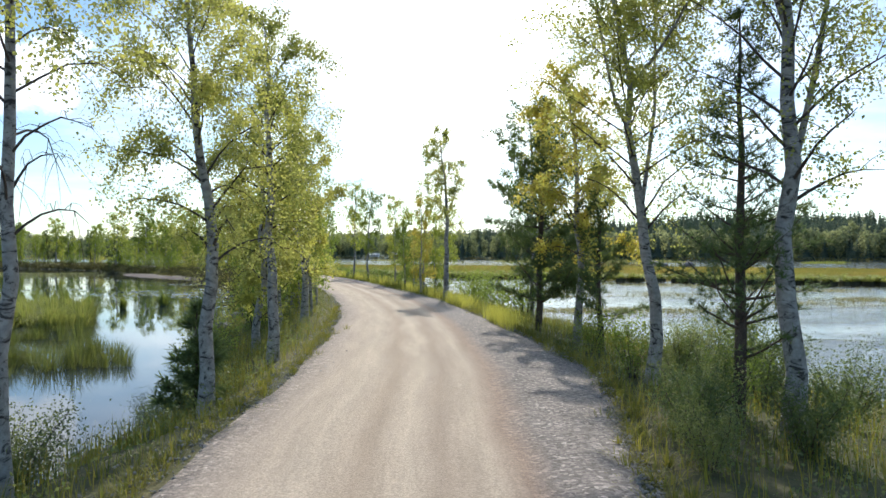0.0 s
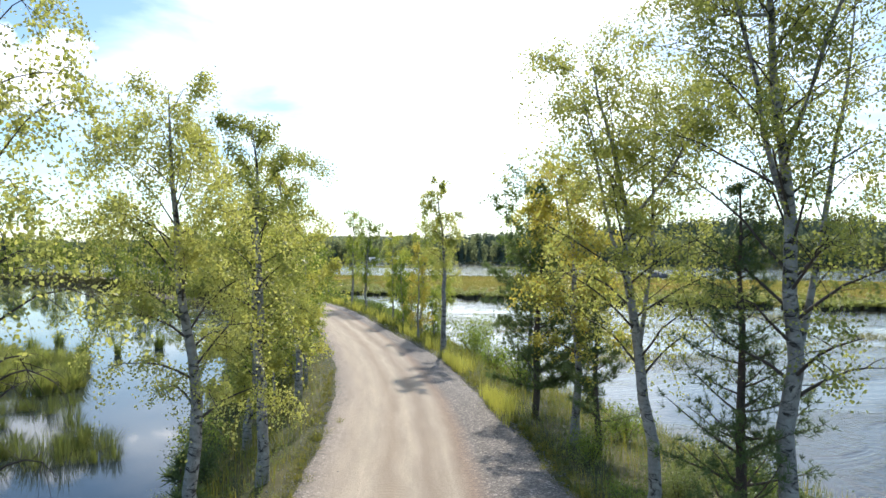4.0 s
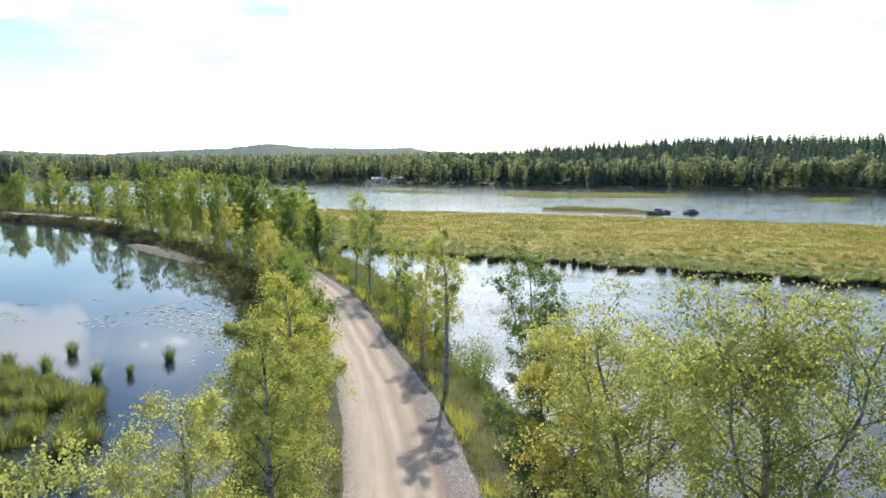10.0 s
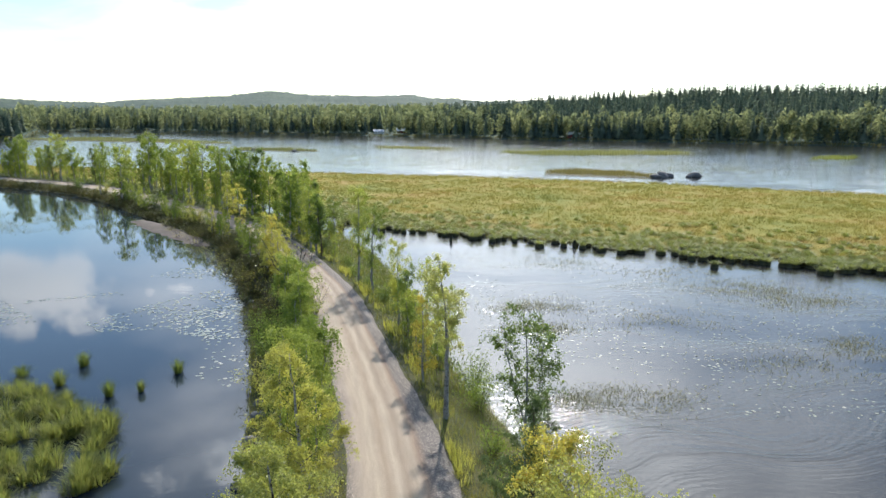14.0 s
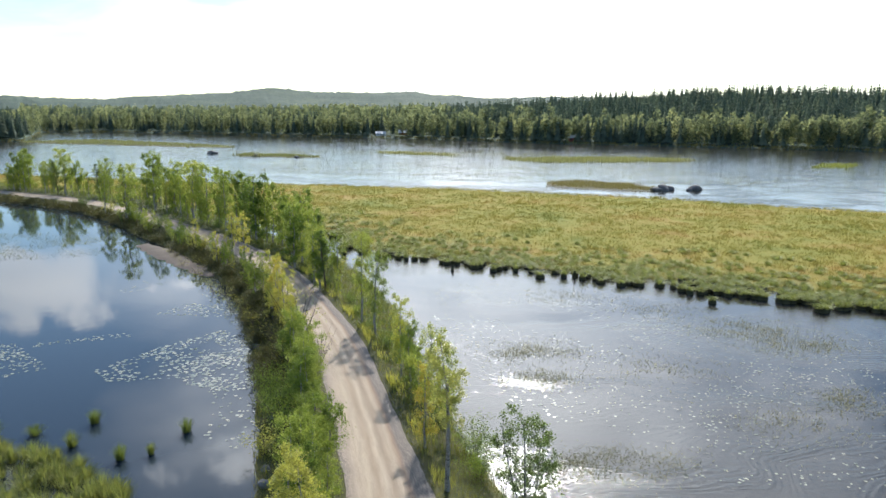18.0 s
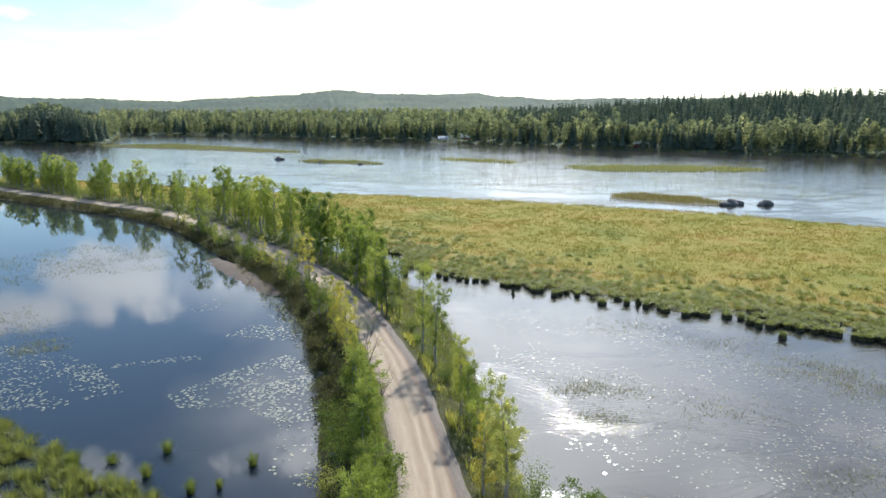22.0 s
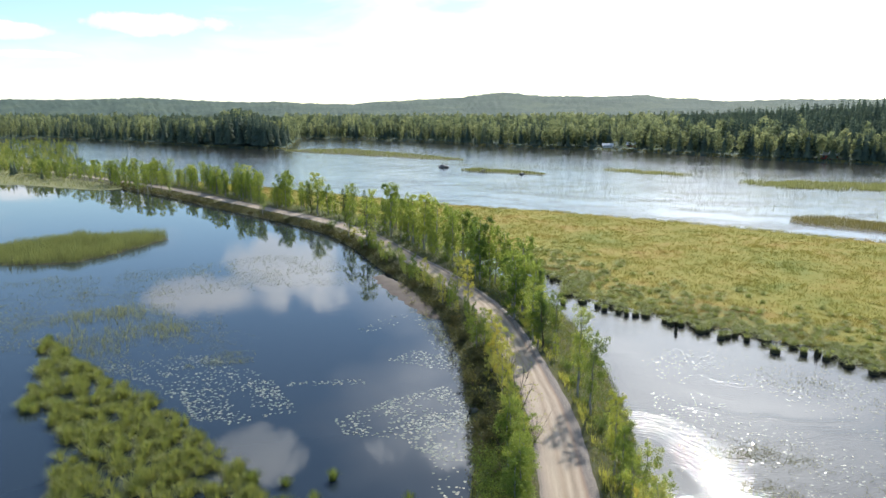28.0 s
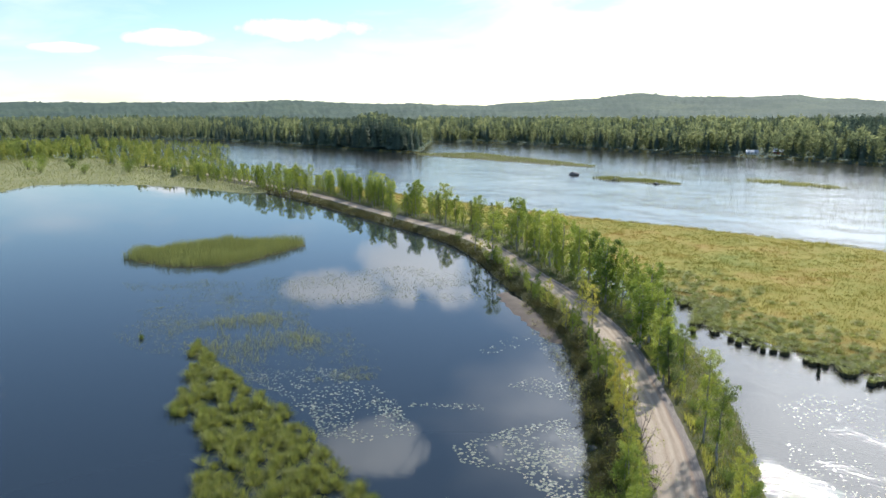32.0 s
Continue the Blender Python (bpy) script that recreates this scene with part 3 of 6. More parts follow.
# the far shore by bearing from the start of the walk: degrees from +y towards +x, and metres
FAR_SHORE = [(-180, 800), (-90, 900), (-57, 860), (-46, 815), (-42, 750), (-36.7, 628), (-33, 560), (-29.5, 515), (-26.9, 492), (-26.3, 560), (-25.6, 690), (-22, 665), (-19.5, 643), (-16.7, 612), (-10.7, 529),
             (-6.4, 505), (-1.4, 484), (5.1, 447), (7.5, 430), (12, 407), (20.7, 392), (26.3, 388), (34.4, 382), (48, 403), (68, 540), (90, 640), (180, 800)]
# ground behind the shore: height of the near ridge, and of the far hills, by bearing
NEAR_RISE = [(-180, 8), (-60, 3), (-40, 4), (-27, 4), (-20, 3), (-8, 4), (0, 4), (5, 6), (10, 10), (18, 16), (26, 20), (34, 18), (45, 16), (90, 10), (180, 8)]
FAR_RISE = [(-180, 50), (-62, 54), (-53.7, 55), (-48, 62), (-42, 69), (-37, 67), (-31, 58), (-26.5, 59), (-21.5, 53), (-17, 63), (-12.7, 72), (-9.5, 90), (-6.3, 76), (-2.3, 79), (1.2, 84), (3, 68), (7.5, 50), (20, 45), (60, 45), (180, 50)]

# how far the gravel reaches beyond the road's usual lake-side edge
SHOULDER_S, SHOULDER_W = [40, 45, 47, 49, 52, 55.5, 60, 68, 76], [-0.4, -0.35, 0.0, 0.4, 0.6, 0.45, 0.15, 0.0, -0.4]
line = smooth_line(ROAD_LINE, 0.5)
along = np.concatenate([[0], np.cumsum(np.linalg.norm(np.diff(line, axis=0), axis=1))])
ahead = unit(np.gradient(line, axis=0))
right = np.column_stack([ahead[:, 1], -ahead[:, 0]])
left_w = np.interp(along, *np.array(SHORE_LEFT).T)
right_w = np.interp(along, *np.array(SHORE_RIGHT).T)


def bank_height(u, lw, rw, wig):
    """Height of the causeway at the distance u from the middle of the road (left negative)."""
    crown = 0.95 - 0.012 * np.abs(u)
    lf = np.clip((-u - 2.15) / (lw - 2.15), 0, 1.4)
    rt = np.clip((u - 2.45) / (rw - 2.45), 0, 1.4)
    drop = np.maximum(lf, rt)
    return crown - 0.86 * drop ** 1.15 - 0.5 * np.clip(drop - 1, 0, 1) + wig * np.clip(drop * 3, 0, 1)


def bank_point(s, u):
    """A place on the causeway: s metres along the road, u metres to its right."""
    x = np.interp(s, along, line[:, 0]) + u * np.interp(s, along, right[:, 0])
    y = np.interp(s, along, line[:, 1]) + u * np.interp(s, along, right[:, 1])
    wig = 0.07 * ripple(np.column_stack([np.atleast_1d(x), np.atleast_1d(y)]), 1.1)
    z = bank_height(np.atleast_1d(u), np.interp(s, along, left_w), np.interp(s, along, right_w), wig)
    return np.column_stack([np.atleast_1d(x), np.atleast_1d(y), z])


def bank_near(x, y):
    """s and u of a plan point on the causeway."""
    i = int(np.argmin((line[:, 0] - x) ** 2 + (line[:, 1] - y) ** 2))
    d = np.array([x, y]) - line[i]
    return along[i] + d @ ahead[i], d @ right[i]


def ground_at(x, y):
    s, u = bank_near(x, y)
    return float(bank_point(s, u)[0, 2])


# ---- ground, water, causeway ----
def far_height(bearing, r):
    rs = np.interp(bearing, *np.array(FAR_SHORE).T)
    near = np.interp(bearing, *np.array(NEAR_RISE).T)
    far = np.interp(bearing, *np.array(FAR_RISE).T)
    d = r - rs
    h = np.where(d < 0, np.maximum(-2.5, d * 0.12), 0.25 + 1.1 * np.clip(d / 12, 0, 1))
    up1 = np.clip((d - 15) / 260, 0, 1)
    h = h + near * up1 * up1 * (3 - 2 * up1)
    up2 = np.clip((r - 1500) / 1500, 0, 1)
    return h + far * up2 * up2 * (3 - 2 * up2) * np.clip(d / 100, 0, 1)


def build_ground():
    b = np.concatenate([np.arange(-180, -66, 4.0), np.arange(-66, 52, 0.16), np.arange(52, 180, 4.0)])
    r = np.concatenate([np.linspace(20, 360, 12), np.arange(372, 900, 9), np.geomspace(910, 3300, 44), np.array([3600, 4200, 4900])])
    B, R = np.meshgrid(b, r, indexing="ij")
    h = far_height(B, R)
    p = np.column_stack([(R * np.sin(np.radians(B))).ravel(), (R * np.cos(np.radians(B))).ravel()])
    rough = np.where((R > 1000).ravel(), 7.0, 0.6) * (h.ravel() > 0.5)
    g = np.random.default_rng(5)
    z = h.ravel() + rough * (0.6 * ripple(p, 0.02) + 0.8 * g.uniform(-0.5, 0.5, len(p))) + 8 * ripple(p, 0.0035, 2.0) * (R > 1500).ravel()
    n, m = len(b), len(r)
    i, j = np.meshgrid(np.arange(n), np.arange(m - 1), indexing="ij")
    k = (i + 1) % n
    f = np.stack([i * m + j, k * m + j, k * m + j + 1, i * m + j + 1], -1).reshape(-1, 4)[:, ::-1]
    v = np.column_stack([p, z])
    v = np.concatenate([v, [[0, 0, -2.5]]])
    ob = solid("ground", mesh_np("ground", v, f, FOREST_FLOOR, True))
    tagged(ob, "wooded ground rising to low hills beyond the lake, haze tint in its colour", "ground", kind="structure")
    bed = mesh_np("lake_bed", np.array([[-900, -900, -2.6], [900, -900, -2.6], [900, 900, -2.6], [-900, 900, -2.6]], float), np.array([[0, 1, 2, 3]]), PEAT)
    tagged(solid("lake_bed", bed), "dark peaty bed of the lake under the water", "lake bed", kind="structure")


def polygon_sheet(name, points, z, mat):
    bm = bmesh.new()
    f = bm.faces.new([bm.verts.new((x, y, z)) for x, y in points])
    if f.normal.z < 0 or sum(a[0] * b[1] - b[0] * a[1] for a, b in zip(points, points[1:] + points[:1])) < 0:
        f.normal_flip()
    bmesh.ops.triangulate(bm, faces=bm.faces[:])
    me = bpy.data.meshes.new(name)
    bm.to_mesh(me)
    bm.free()
    me.materials.append(mat)
    return solid(name, me)


def build_water():
    mid = [tuple(p) for p in line[::20]] + [tuple(line[-1])]
    mid = [(mid[0][0], -1000.0)] + mid
    end = [(-700.0, 520.0), (-1000.0, 700.0)]
    tagged(polygon_sheet("water_pond", mid + end + [(-1000.0, -1000.0)], 0.0, POND_WATER), "still dark pond water mirroring clouds and trees", "water", kind="structure")
    tagged(polygon_sheet("water_lake", mid + end + [(-1000.0, 1000.0), (1000.0, 1000.0), (1000.0, -1000.0)], 0.0, LAKE_WATER), "wind-rippled lake water glittering under the sun", "water", kind="structure")


def build_causeway():
    k = np.concatenate([np.arange(0, 380, 1), np.arange(380, len(line), 4)])
    t = np.linspace(0, 1, 15) ** 1.1
    rows = []
    for i in k:
        u = np.concatenate([-(2.0 + (left_w[i] * 1.35 - 2.0) * t[::-1]), np.linspace(-1.7, 1.9, 5), 2.3 + (right_w[i] * 1.25 - 2.3) * t])
        rows.append(bank_point(np.full(len(u), along[i]), u))
    v = np.array(rows)
    n, m = v.shape[:2]
    i, j = np.meshgrid(np.arange(n - 1), np.arange(m - 1), indexing="ij")
    f = np.stack([i * m + j, i * m + j + 1, (i + 1) * m + j + 1, (i + 1) * m + j], -1).reshape(-1, 4)
    me = mesh_np("causeway", v.reshape(-1, 3), f, TURF, True)
    tagged(solid("causeway", me), "low earth causeway with grassy banks between pond and lake", "causeway", kind="structure")


def build_road():
    k = np.concatenate([np.arange(0, 400, 1), np.arange(400, len(line), 3)])
    c = np.linspace(0, 1, 33)
    u = -2.2 + 4.7 * c
    rut = -0.028 * (np.exp(-((u + 1.25) / 0.3) ** 2) + np.exp(-((u - 0.25) / 0.28) ** 2) + np.exp(-((u - 1.15) / 0.25) ** 2)) + 0.02 * np.exp(-((u - 1.75) / 0.2) ** 2)
    rows, uvs = [], []
    for i in k:
        edge = 0.05 * np.array([math.sin(along[i] * 0.31) + math.sin(along[i] * 1.13 + 1) + 0.5 * math.sin(along[i] * 3.7), math.sin(along[i] * 0.27 + 2) + math.sin(along[i] * 1.37) + 0.5 * math.sin(along[i] * 4.1)])
        broad = np.interp(along[i], SHOULDER_S, SHOULDER_W)
        uu = u + broad * np.clip((c - 0.7) / 0.3, 0, 1) + edge[0] * (1 - c) ** 4 + edge[1] * c ** 4
        p = bank_point(np.full(len(u), along[i]), uu)
        p[:, 2] = np.maximum(0.95 - 0.012 * np.abs(uu), p[:, 2]) + 0.03 + rut - 0.10 * np.clip(np.abs(c - 0.5) * 2 - 0.86, 0, 1) / 0.14
        rows.append(p)
        uvs.append(np.column_stack([c, np.full(len(c), along[i])]))
    v, uv = np.array(rows), np.array(uvs).reshape(-1, 2)
    n, m = v.shape[:2]
    i, j = np.meshgrid(np.arange(n - 1), np.arange(m - 1), indexing="ij")
    f = np.stack([i * m + j, i * m + j + 1, (i + 1) * m + j + 1, (i + 1) * m + j], -1).reshape(-1, 4)
    me = mesh_np("road", v.reshape(-1, 3), f, ROAD, True)
    layer = me.uv_layers.new(name="UVMap")
    layer.data.foreach_set("uv", uv[f.ravel()].astype(np.float32).ravel())
    tagged(solid("road", me), "pale sandy gravel road with packed wheel tracks", "road", kind="structure")


def build_land(name, poly, top, mat, label, step, shelf=1.5, kind="structure", inset=0.0):
    """A low island or marsh: a sheet that rises from the water's edge to an uneven top."""
    poly = np.asarray(poly, float)
    lo, hi = poly.min(0) - step, poly.max(0) + step
    xs, ys = np.arange(lo[0], hi[0] + step, step), np.arange(lo[1], hi[1] + step, step)
    X, Y = np.meshgrid(xs, ys, indexing="ij")
    p = np.column_stack([X.ravel(), Y.ravel()])
    d = edge_distance(poly, p) * np.where(inside(poly, p), 1, -1)
    d = d - inset + shelf * 0.5 * ripple(p, 1.2 / shelf)
    z = np.clip(d / shelf, -1, 1) * top + 0.25 * top * ripple(p, 0.35) * (d > shelf) - 0.02
    z = np.where(z < -0.3, -0.3, z)
    n, m = X.shape
    i, j = np.meshgrid(np.arange(n - 1), np.arange(m - 1), indexing="ij")
    f = np.stack([i * m + j, (i + 1) * m + j, (i + 1) * m + j + 1, i * m + j + 1], -1).reshape(-1, 4)
    f = f[(z[f] > -0.25).any(1)]
    used, inv = np.unique(f, return_inverse=True)
    me = mesh_np(name, np.column_stack([p, z])[used], inv.reshape(f.shape), mat, True)
    return tagged(solid(name, me), label, name.replace("_", " "), kind=kind)


build_ground()
build_water()
build_causeway()
build_road()
meadow = build_land("sedge_meadow", MEADOW, 0.18, SEDGE_BED, "wide flat sedge meadow, yellow-green and rust, beside the lake", 1.6, inset=1.8)
marsh = build_land("left_marsh", LEFT_MARSH, 0.4, MARSH_BED, "pale grassy marsh where the causeway meets the land", 4.0, 4.0)
for land in (meadow, marsh):
    land.data.attributes.new("tree_shade", "FLOAT", "POINT").data.foreach_set("value", np.full(len(land.data.vertices), 0.5, np.float32))
for nm, pl, tp, st, lb in (("reed_island", REED_ISLAND, 0.06, 1.5, "shallow reed bed in the pond"),
                           ("reed_spit", PENINSULA, 0.3, 5.0, "narrow grassy spit reaching into the lake"), ("sedge_islet", ISLET_SEDGE, 0.15, 2.0, "low sedge islet in the lake"),
                           ("rock_islet", ROCK_ISLET, 0.15, 1.5, "reed islet ending in boulders")):
    build_land(nm, pl, tp, PEAT, lb, st, 0.8 if st < 1 else st)


# ---- grass and reeds ----
def stuff(name, me, label, category):
    return tagged(solid(name, me), label, category, kind="stuff")


def build_verges():
    rng = np.random.default_rng(11)
    for name, s0, s1, count, h, w in (("verge_grass", 38, 75, 34000, 0.36, 0.012), ("verge_grass_beyond", 75, 150, 30000, 0.42, 0.03), ("verge_grass_far", 150, 330, 9000, 0.5, 0.07)):
        s = rng.uniform(s0, s1, count)
        lw, rw = np.interp(s, along, left_w), np.interp(s, along, right_w)
        side = rng.uniform(0, 1, count) < np.where(s < 92, 0.42, 0.08)
        u = np.where(side, -rng.uniform(2.1, lw + 0.2), rng.uniform(2.35 + np.interp(s, SHOULDER_S, SHOULDER_W), rw + 0.2))
        clump = ripple(np.column_stack([s, u]), 1.7) > rng.uniform(-1.1, 0.9, count)
        p = bank_point(s[clump], u[clump])
        p[:, 2] -= 0.02
        near_road = np.minimum(np.abs(u[clump]) - 2.1, 1.2) / 1.2
        v, f = blades(rng, p, h * (0.35 + 0.75 * np.clip(near_road, 0, 1)), w)
        stuff(name, mesh_np(name, v, f, GRASS), "tall green and straw-coloured grass on the road banks", "grass")


def clump(rng, x, y, radius, h, n, w, z=0.0, splay=0.9, nod=0.0):
    """One rounded clump of blades that lean outward from its middle."""
    a, r = rng.uniform(0, 2 * np.pi, n), radius * np.sqrt(rng.uniform(0, 1, n))
    foot = np.column_stack([x + 0.55 * r * np.cos(a), y + 0.55 * r * np.sin(a), np.full(n, z - 0.05)])
    hh = h * (1.0 - 0.45 * (r / radius) ** 2) * rng.uniform(0.75, 1.15, n)
    out = np.column_stack([np.cos(a), np.sin(a), np.zeros(n)]) * (r * splay + 0.05)[:, None] + rng.normal(0, 0.08 * h, (n, 3)) * [1, 1, 0]
    side = np.column_stack([-np.sin(a), np.cos(a), np.zeros(n)]) * (w * rng.uniform(0.7, 1.3, n))[:, None]
    mid = foot + out * (0.35 + 0.3 * nod) + np.column_stack([np.zeros((n, 2)), hh * 0.65])
    tip = foot + out * (1 + 0.3 * nod) + np.column_stack([np.zeros((n, 2)), hh * (1 - nod)])
    v = np.stack([foot - side / 2, foot + side / 2, mid + side * 0.4, mid - side * 0.4, tip + side * 0.06, tip - side * 0.06], 1)
    k = np.arange(n)[:, None] * 6
    return v.reshape(-1, 3), np.concatenate([k + [0, 1, 2, 3], k + [3, 2, 4, 5]])


def build_meadow_grass():
    rng = np.random.default_rng(12)
    c = scatter(rng, MEADOW, 26000, 0.8)
    per = 7
    p = np.repeat(c, per, 0) + rng.normal(0, 0.36, (len(c) * per, 2))
    h = np.repeat(rng.uniform(0.2, 0.5, len(c)) * (0.95 + 0.4 * ripple(c, 0.25)), per)
    v, f = blades(rng, with_z(p, 0.08), h, 0.1, 1.1)
    me = mesh_np("meadow_sedge", v, f, SEDGE)
    me.attributes.new("tree_shade", "FLOAT", "POINT").data.foreach_set("value", np.repeat(rng.uniform(0, 1, len(c)), per * 6).astype(np.float32))
    stuff("meadow_sedge", me, "dense knee-high sedge, green, straw and rust", "sedge")
    edge = smooth_line([q for q in MEADOW[2:19]], 0.1)
    heap, feet = Heap(), Heap()
    for k in range(0, len(edge), 7):
        for row, chance in ((rng.uniform(-2.2, 0.3), 0.55), (rng.uniform(0.4, 2.0), 0.7), (rng.uniform(2, 5), 0.85), (rng.uniform(4, 9), 0.9), (rng.uniform(6, 14), 0.8), (rng.uniform(10, 22), 0.6)):
            if rng.uniform() < chance:
                c = edge[k] + rng.normal(0, 0.35, 2) + np.array([0.35, 0.9]) * row
                r = rng.uniform(0.5, 0.95)
                heap.add(*clump(rng, c[0], c[1], r, rng.uniform(0.55, 0.9), 84, 0.06, 0.34 if row < 1.5 else 0.14, 1.0, 0.3))
                if row < 1.5:
                    tube(feet, [(c[0], c[1], -0.25), (c[0], c[1], 0.25), (c[0], c[1], 0.5)], [0.68 * r, 0.62 * r, 0.3 * r], 7)
    for _ in range(130):                       # single tussocks standing in the shallows
        c = np.array([rng.uniform(30, 62), 0.0])
        c[1] = np.interp(c[0], [34, 39, 46, 60], [73, 69, 64.5, 58]) - abs(rng.normal(0, 2.6))
        heap.add(*clump(rng, c[0], c[1], rng.uniform(0.5, 0.85), rng.uniform(0.55, 0.8), 76, 0.055, 0.38, 0.9, 0.3))
        tube(feet, [(c[0], c[1], -0.25), (c[0], c[1], 0.25), (c[0], c[1], 0.55)], [0.44, 0.4, 0.2], 7)
    stuff("tussock_feet", feet.mesh("tussock_feet", PEAT, True), "dark peaty feet of the sedge tussocks", "sedge")
    stuff("shore_tussocks", heap.mesh("shore_tussocks", SEDGE_DARK), "rounded green sedge tussocks along the meadow's edge", "sedge")
    m = scatter(rng, LEFT_MARSH, 16000)
    v, f = blades(rng, with_z(m, 0.3), 0.7, 0.25, 0.6)
    stuff("marsh_grass", mesh_np("marsh_grass", v, f, GREY_REED), "pale marsh grass beyond the pond", "grass")


def build_reeds():
    rng = np.random.default_rng(13)
    heap = Heap()
    near = Heap()
    for x, y in scatter(rng, GRASS_ISLAND, 1150):
        spot = np.array([[x, y]])
        if ripple(spot, 0.45, 1.0)[0] > -0.7:
            high = 0.95 + 0.3 * float(ripple(spot, 0.8, 3.0)[0])
            if math.hypot(x, y) < 30:
                if ripple(spot, 0.9, 2.0)[0] > -0.35:
                    near.add(*clump(rng, x, y, rng.uniform(0.4, 0.9), high * rng.uniform(0.45, 0.95), 95, 0.012, 0.0, 0.35, 0.02))
            else:
                heap.add(*clump(rng, x, y, rng.uniform(0.45, 0.95), high * rng.uniform(0.75, 1.15), 110, 0.03, 0.0, 0.7, 0.08))
    stuff("island_rushes_near", near.mesh("island_rushes_near", RUSH), "upright olive-green rushes standing in the pond", "rushes")
    stuff("island_rushes", heap.mesh("island_rushes", REED), "rounded clumps of green rushes standing in the pond", "rushes")
    for name, poly, count, h, w, mat, label in (("pond_reeds", REED_ISLAND, 20000, 2.1, 0.05, BED_REED, "green reed bed standing in the pond"),
                                           ("spit_reeds", PENINSULA, 8000, 1.2, 0.3, GREY_REED, "yellow-green reeds on the spit"), ("islet_reeds", ISLET_SEDGE, 4500, 1.2, 0.16, GREY_REED, "reeds on a low islet"),
                                           ("strip_reeds", REED_STRIP, 22000, 1.2, 0.16, GREY_REED, "thin bed of reeds in the lake"), ("strip_reeds_far", REED_STRIP_FAR, 6000, 1.1, 0.2, GREY_REED, "thin bed of reeds in the lake"),
                                           ("rock_islet_reeds", ROCK_ISLET, 8000, 1.1, 0.07, DRY_REED, "straw-coloured reeds beside boulders"), ("green_reeds", GREEN_REEDS, 900, 1.0, 0.2, REED, "green reed patch in the lake"),
                                           ("thin_reeds_weed", [(-62, 240), (-48, 222), (-20, 204), (20, 190), (60, 178), (98, 172), (112, 196), (84, 236), (40, 250), (-8, 262), (-40, 280)], 14000, 0.4, 0.07, GREY_REED, "thin scattered reed stalks in the glittering lake"),
                                           ("thin_reeds_weed_beyond", [(-84, 326), (-66, 318), (-30, 316), (10, 300), (60, 286), (120, 280), (132, 296), (60, 318), (-20, 338), (-78, 346)], 7000, 0.45, 0.1, GREY_REED, "thin scattered reed stalks in the glittering lake"),
                                           ("pond_horsetail_weed", [(-66, 62), (-70, 72), (-64, 80), (-56, 78), (-47, 70), (-48, 63), (-54, 59)], 5200, 0.75, 0.035, GREY_REED, "upright water horsetail standing in the pond"),
                                           ("pond_weed", [(-82, 70), (-74, 84), (-60, 84), (-48, 76), (-38, 68), (-46, 55), (-62, 57), (-76, 60)], 26000, 0.24, 0.03, GREY_REED, "sparse water horsetail in the pond"),
                                           ("pond_weed_beyond", [(-98, 82), (-74, 100), (-58, 116), (-44, 116), (-38, 96), (-54, 86), (-84, 74)], 20000, 0.24, 0.035, GREY_REED, "sparse water horsetail in the pond"),
                                           ("pond_weed_near", [(-44, 63), (-38, 66), (-36, 62), (-42, 58)], 2200, 0.24, 0.03, GREY_REED, "sparse water horsetail in the pond")):
        p = scatter(rng, poly, count)
        if "weed" not in name:
            p = p[edge_distance(poly, p) > rng.uniform(0, 1, len(p)) ** 2 * (3.5 if name == "pond_reeds" else 5.0)]
        if "weed" in name or "strip" in name:
            fade = 0.9 * np.clip(1 - edge_distance(poly, p) / 5.0, 0, 1)
            p = p[ripple(p, 0.3, 2.0) + 0.6 * ripple(p, 1.3, 5.0) - fade > rng.uniform(-0.9, 1.1, len(p))]
        hh = h * (0.75 + 0.3 * ripple(p, 0.3))
        v, f = blades(rng, with_z(p, -0.02 if "weed" in name else -0.08), hh, w, 2.4 if name.startswith("pond_weed") else 0.3)
        stuff(name, mesh_np(name, v, f, mat), label, "reeds")
    heap = Heap()
    for x, y, r, n in [(10.8, 53.2, 2.2, 260), (10.5, 47.4, 1.6, 160), (31, 58, 2.6, 220), (33.4, 53.7, 2.6, 240), (30.4, 42, 2.0, 160), (9.5, 34.8, 1.3, 160), (12.9, 34.7, 1.8, 180), (20, 49, 3.0, 120), (24, 39, 2.5, 120), (26, 64, 3, 120), (18, 70, 3, 90)]:
        q = rng.normal(0, 0.8, (n * 8, 2)) * r * [1.2, 0.75] + [x, y]
        q = q[ripple(q, 0.9, 2.0) > rng.uniform(-1.0, 0.7, len(q))]
        heap.add(*blades(rng, with_z(q, -0.03), 0.17, 0.035, 3.2))
    stuff("lake_horsetail", heap.mesh("lake_horsetail", WEED), "thin bent stalks standing in the rippled lake", "water plants")


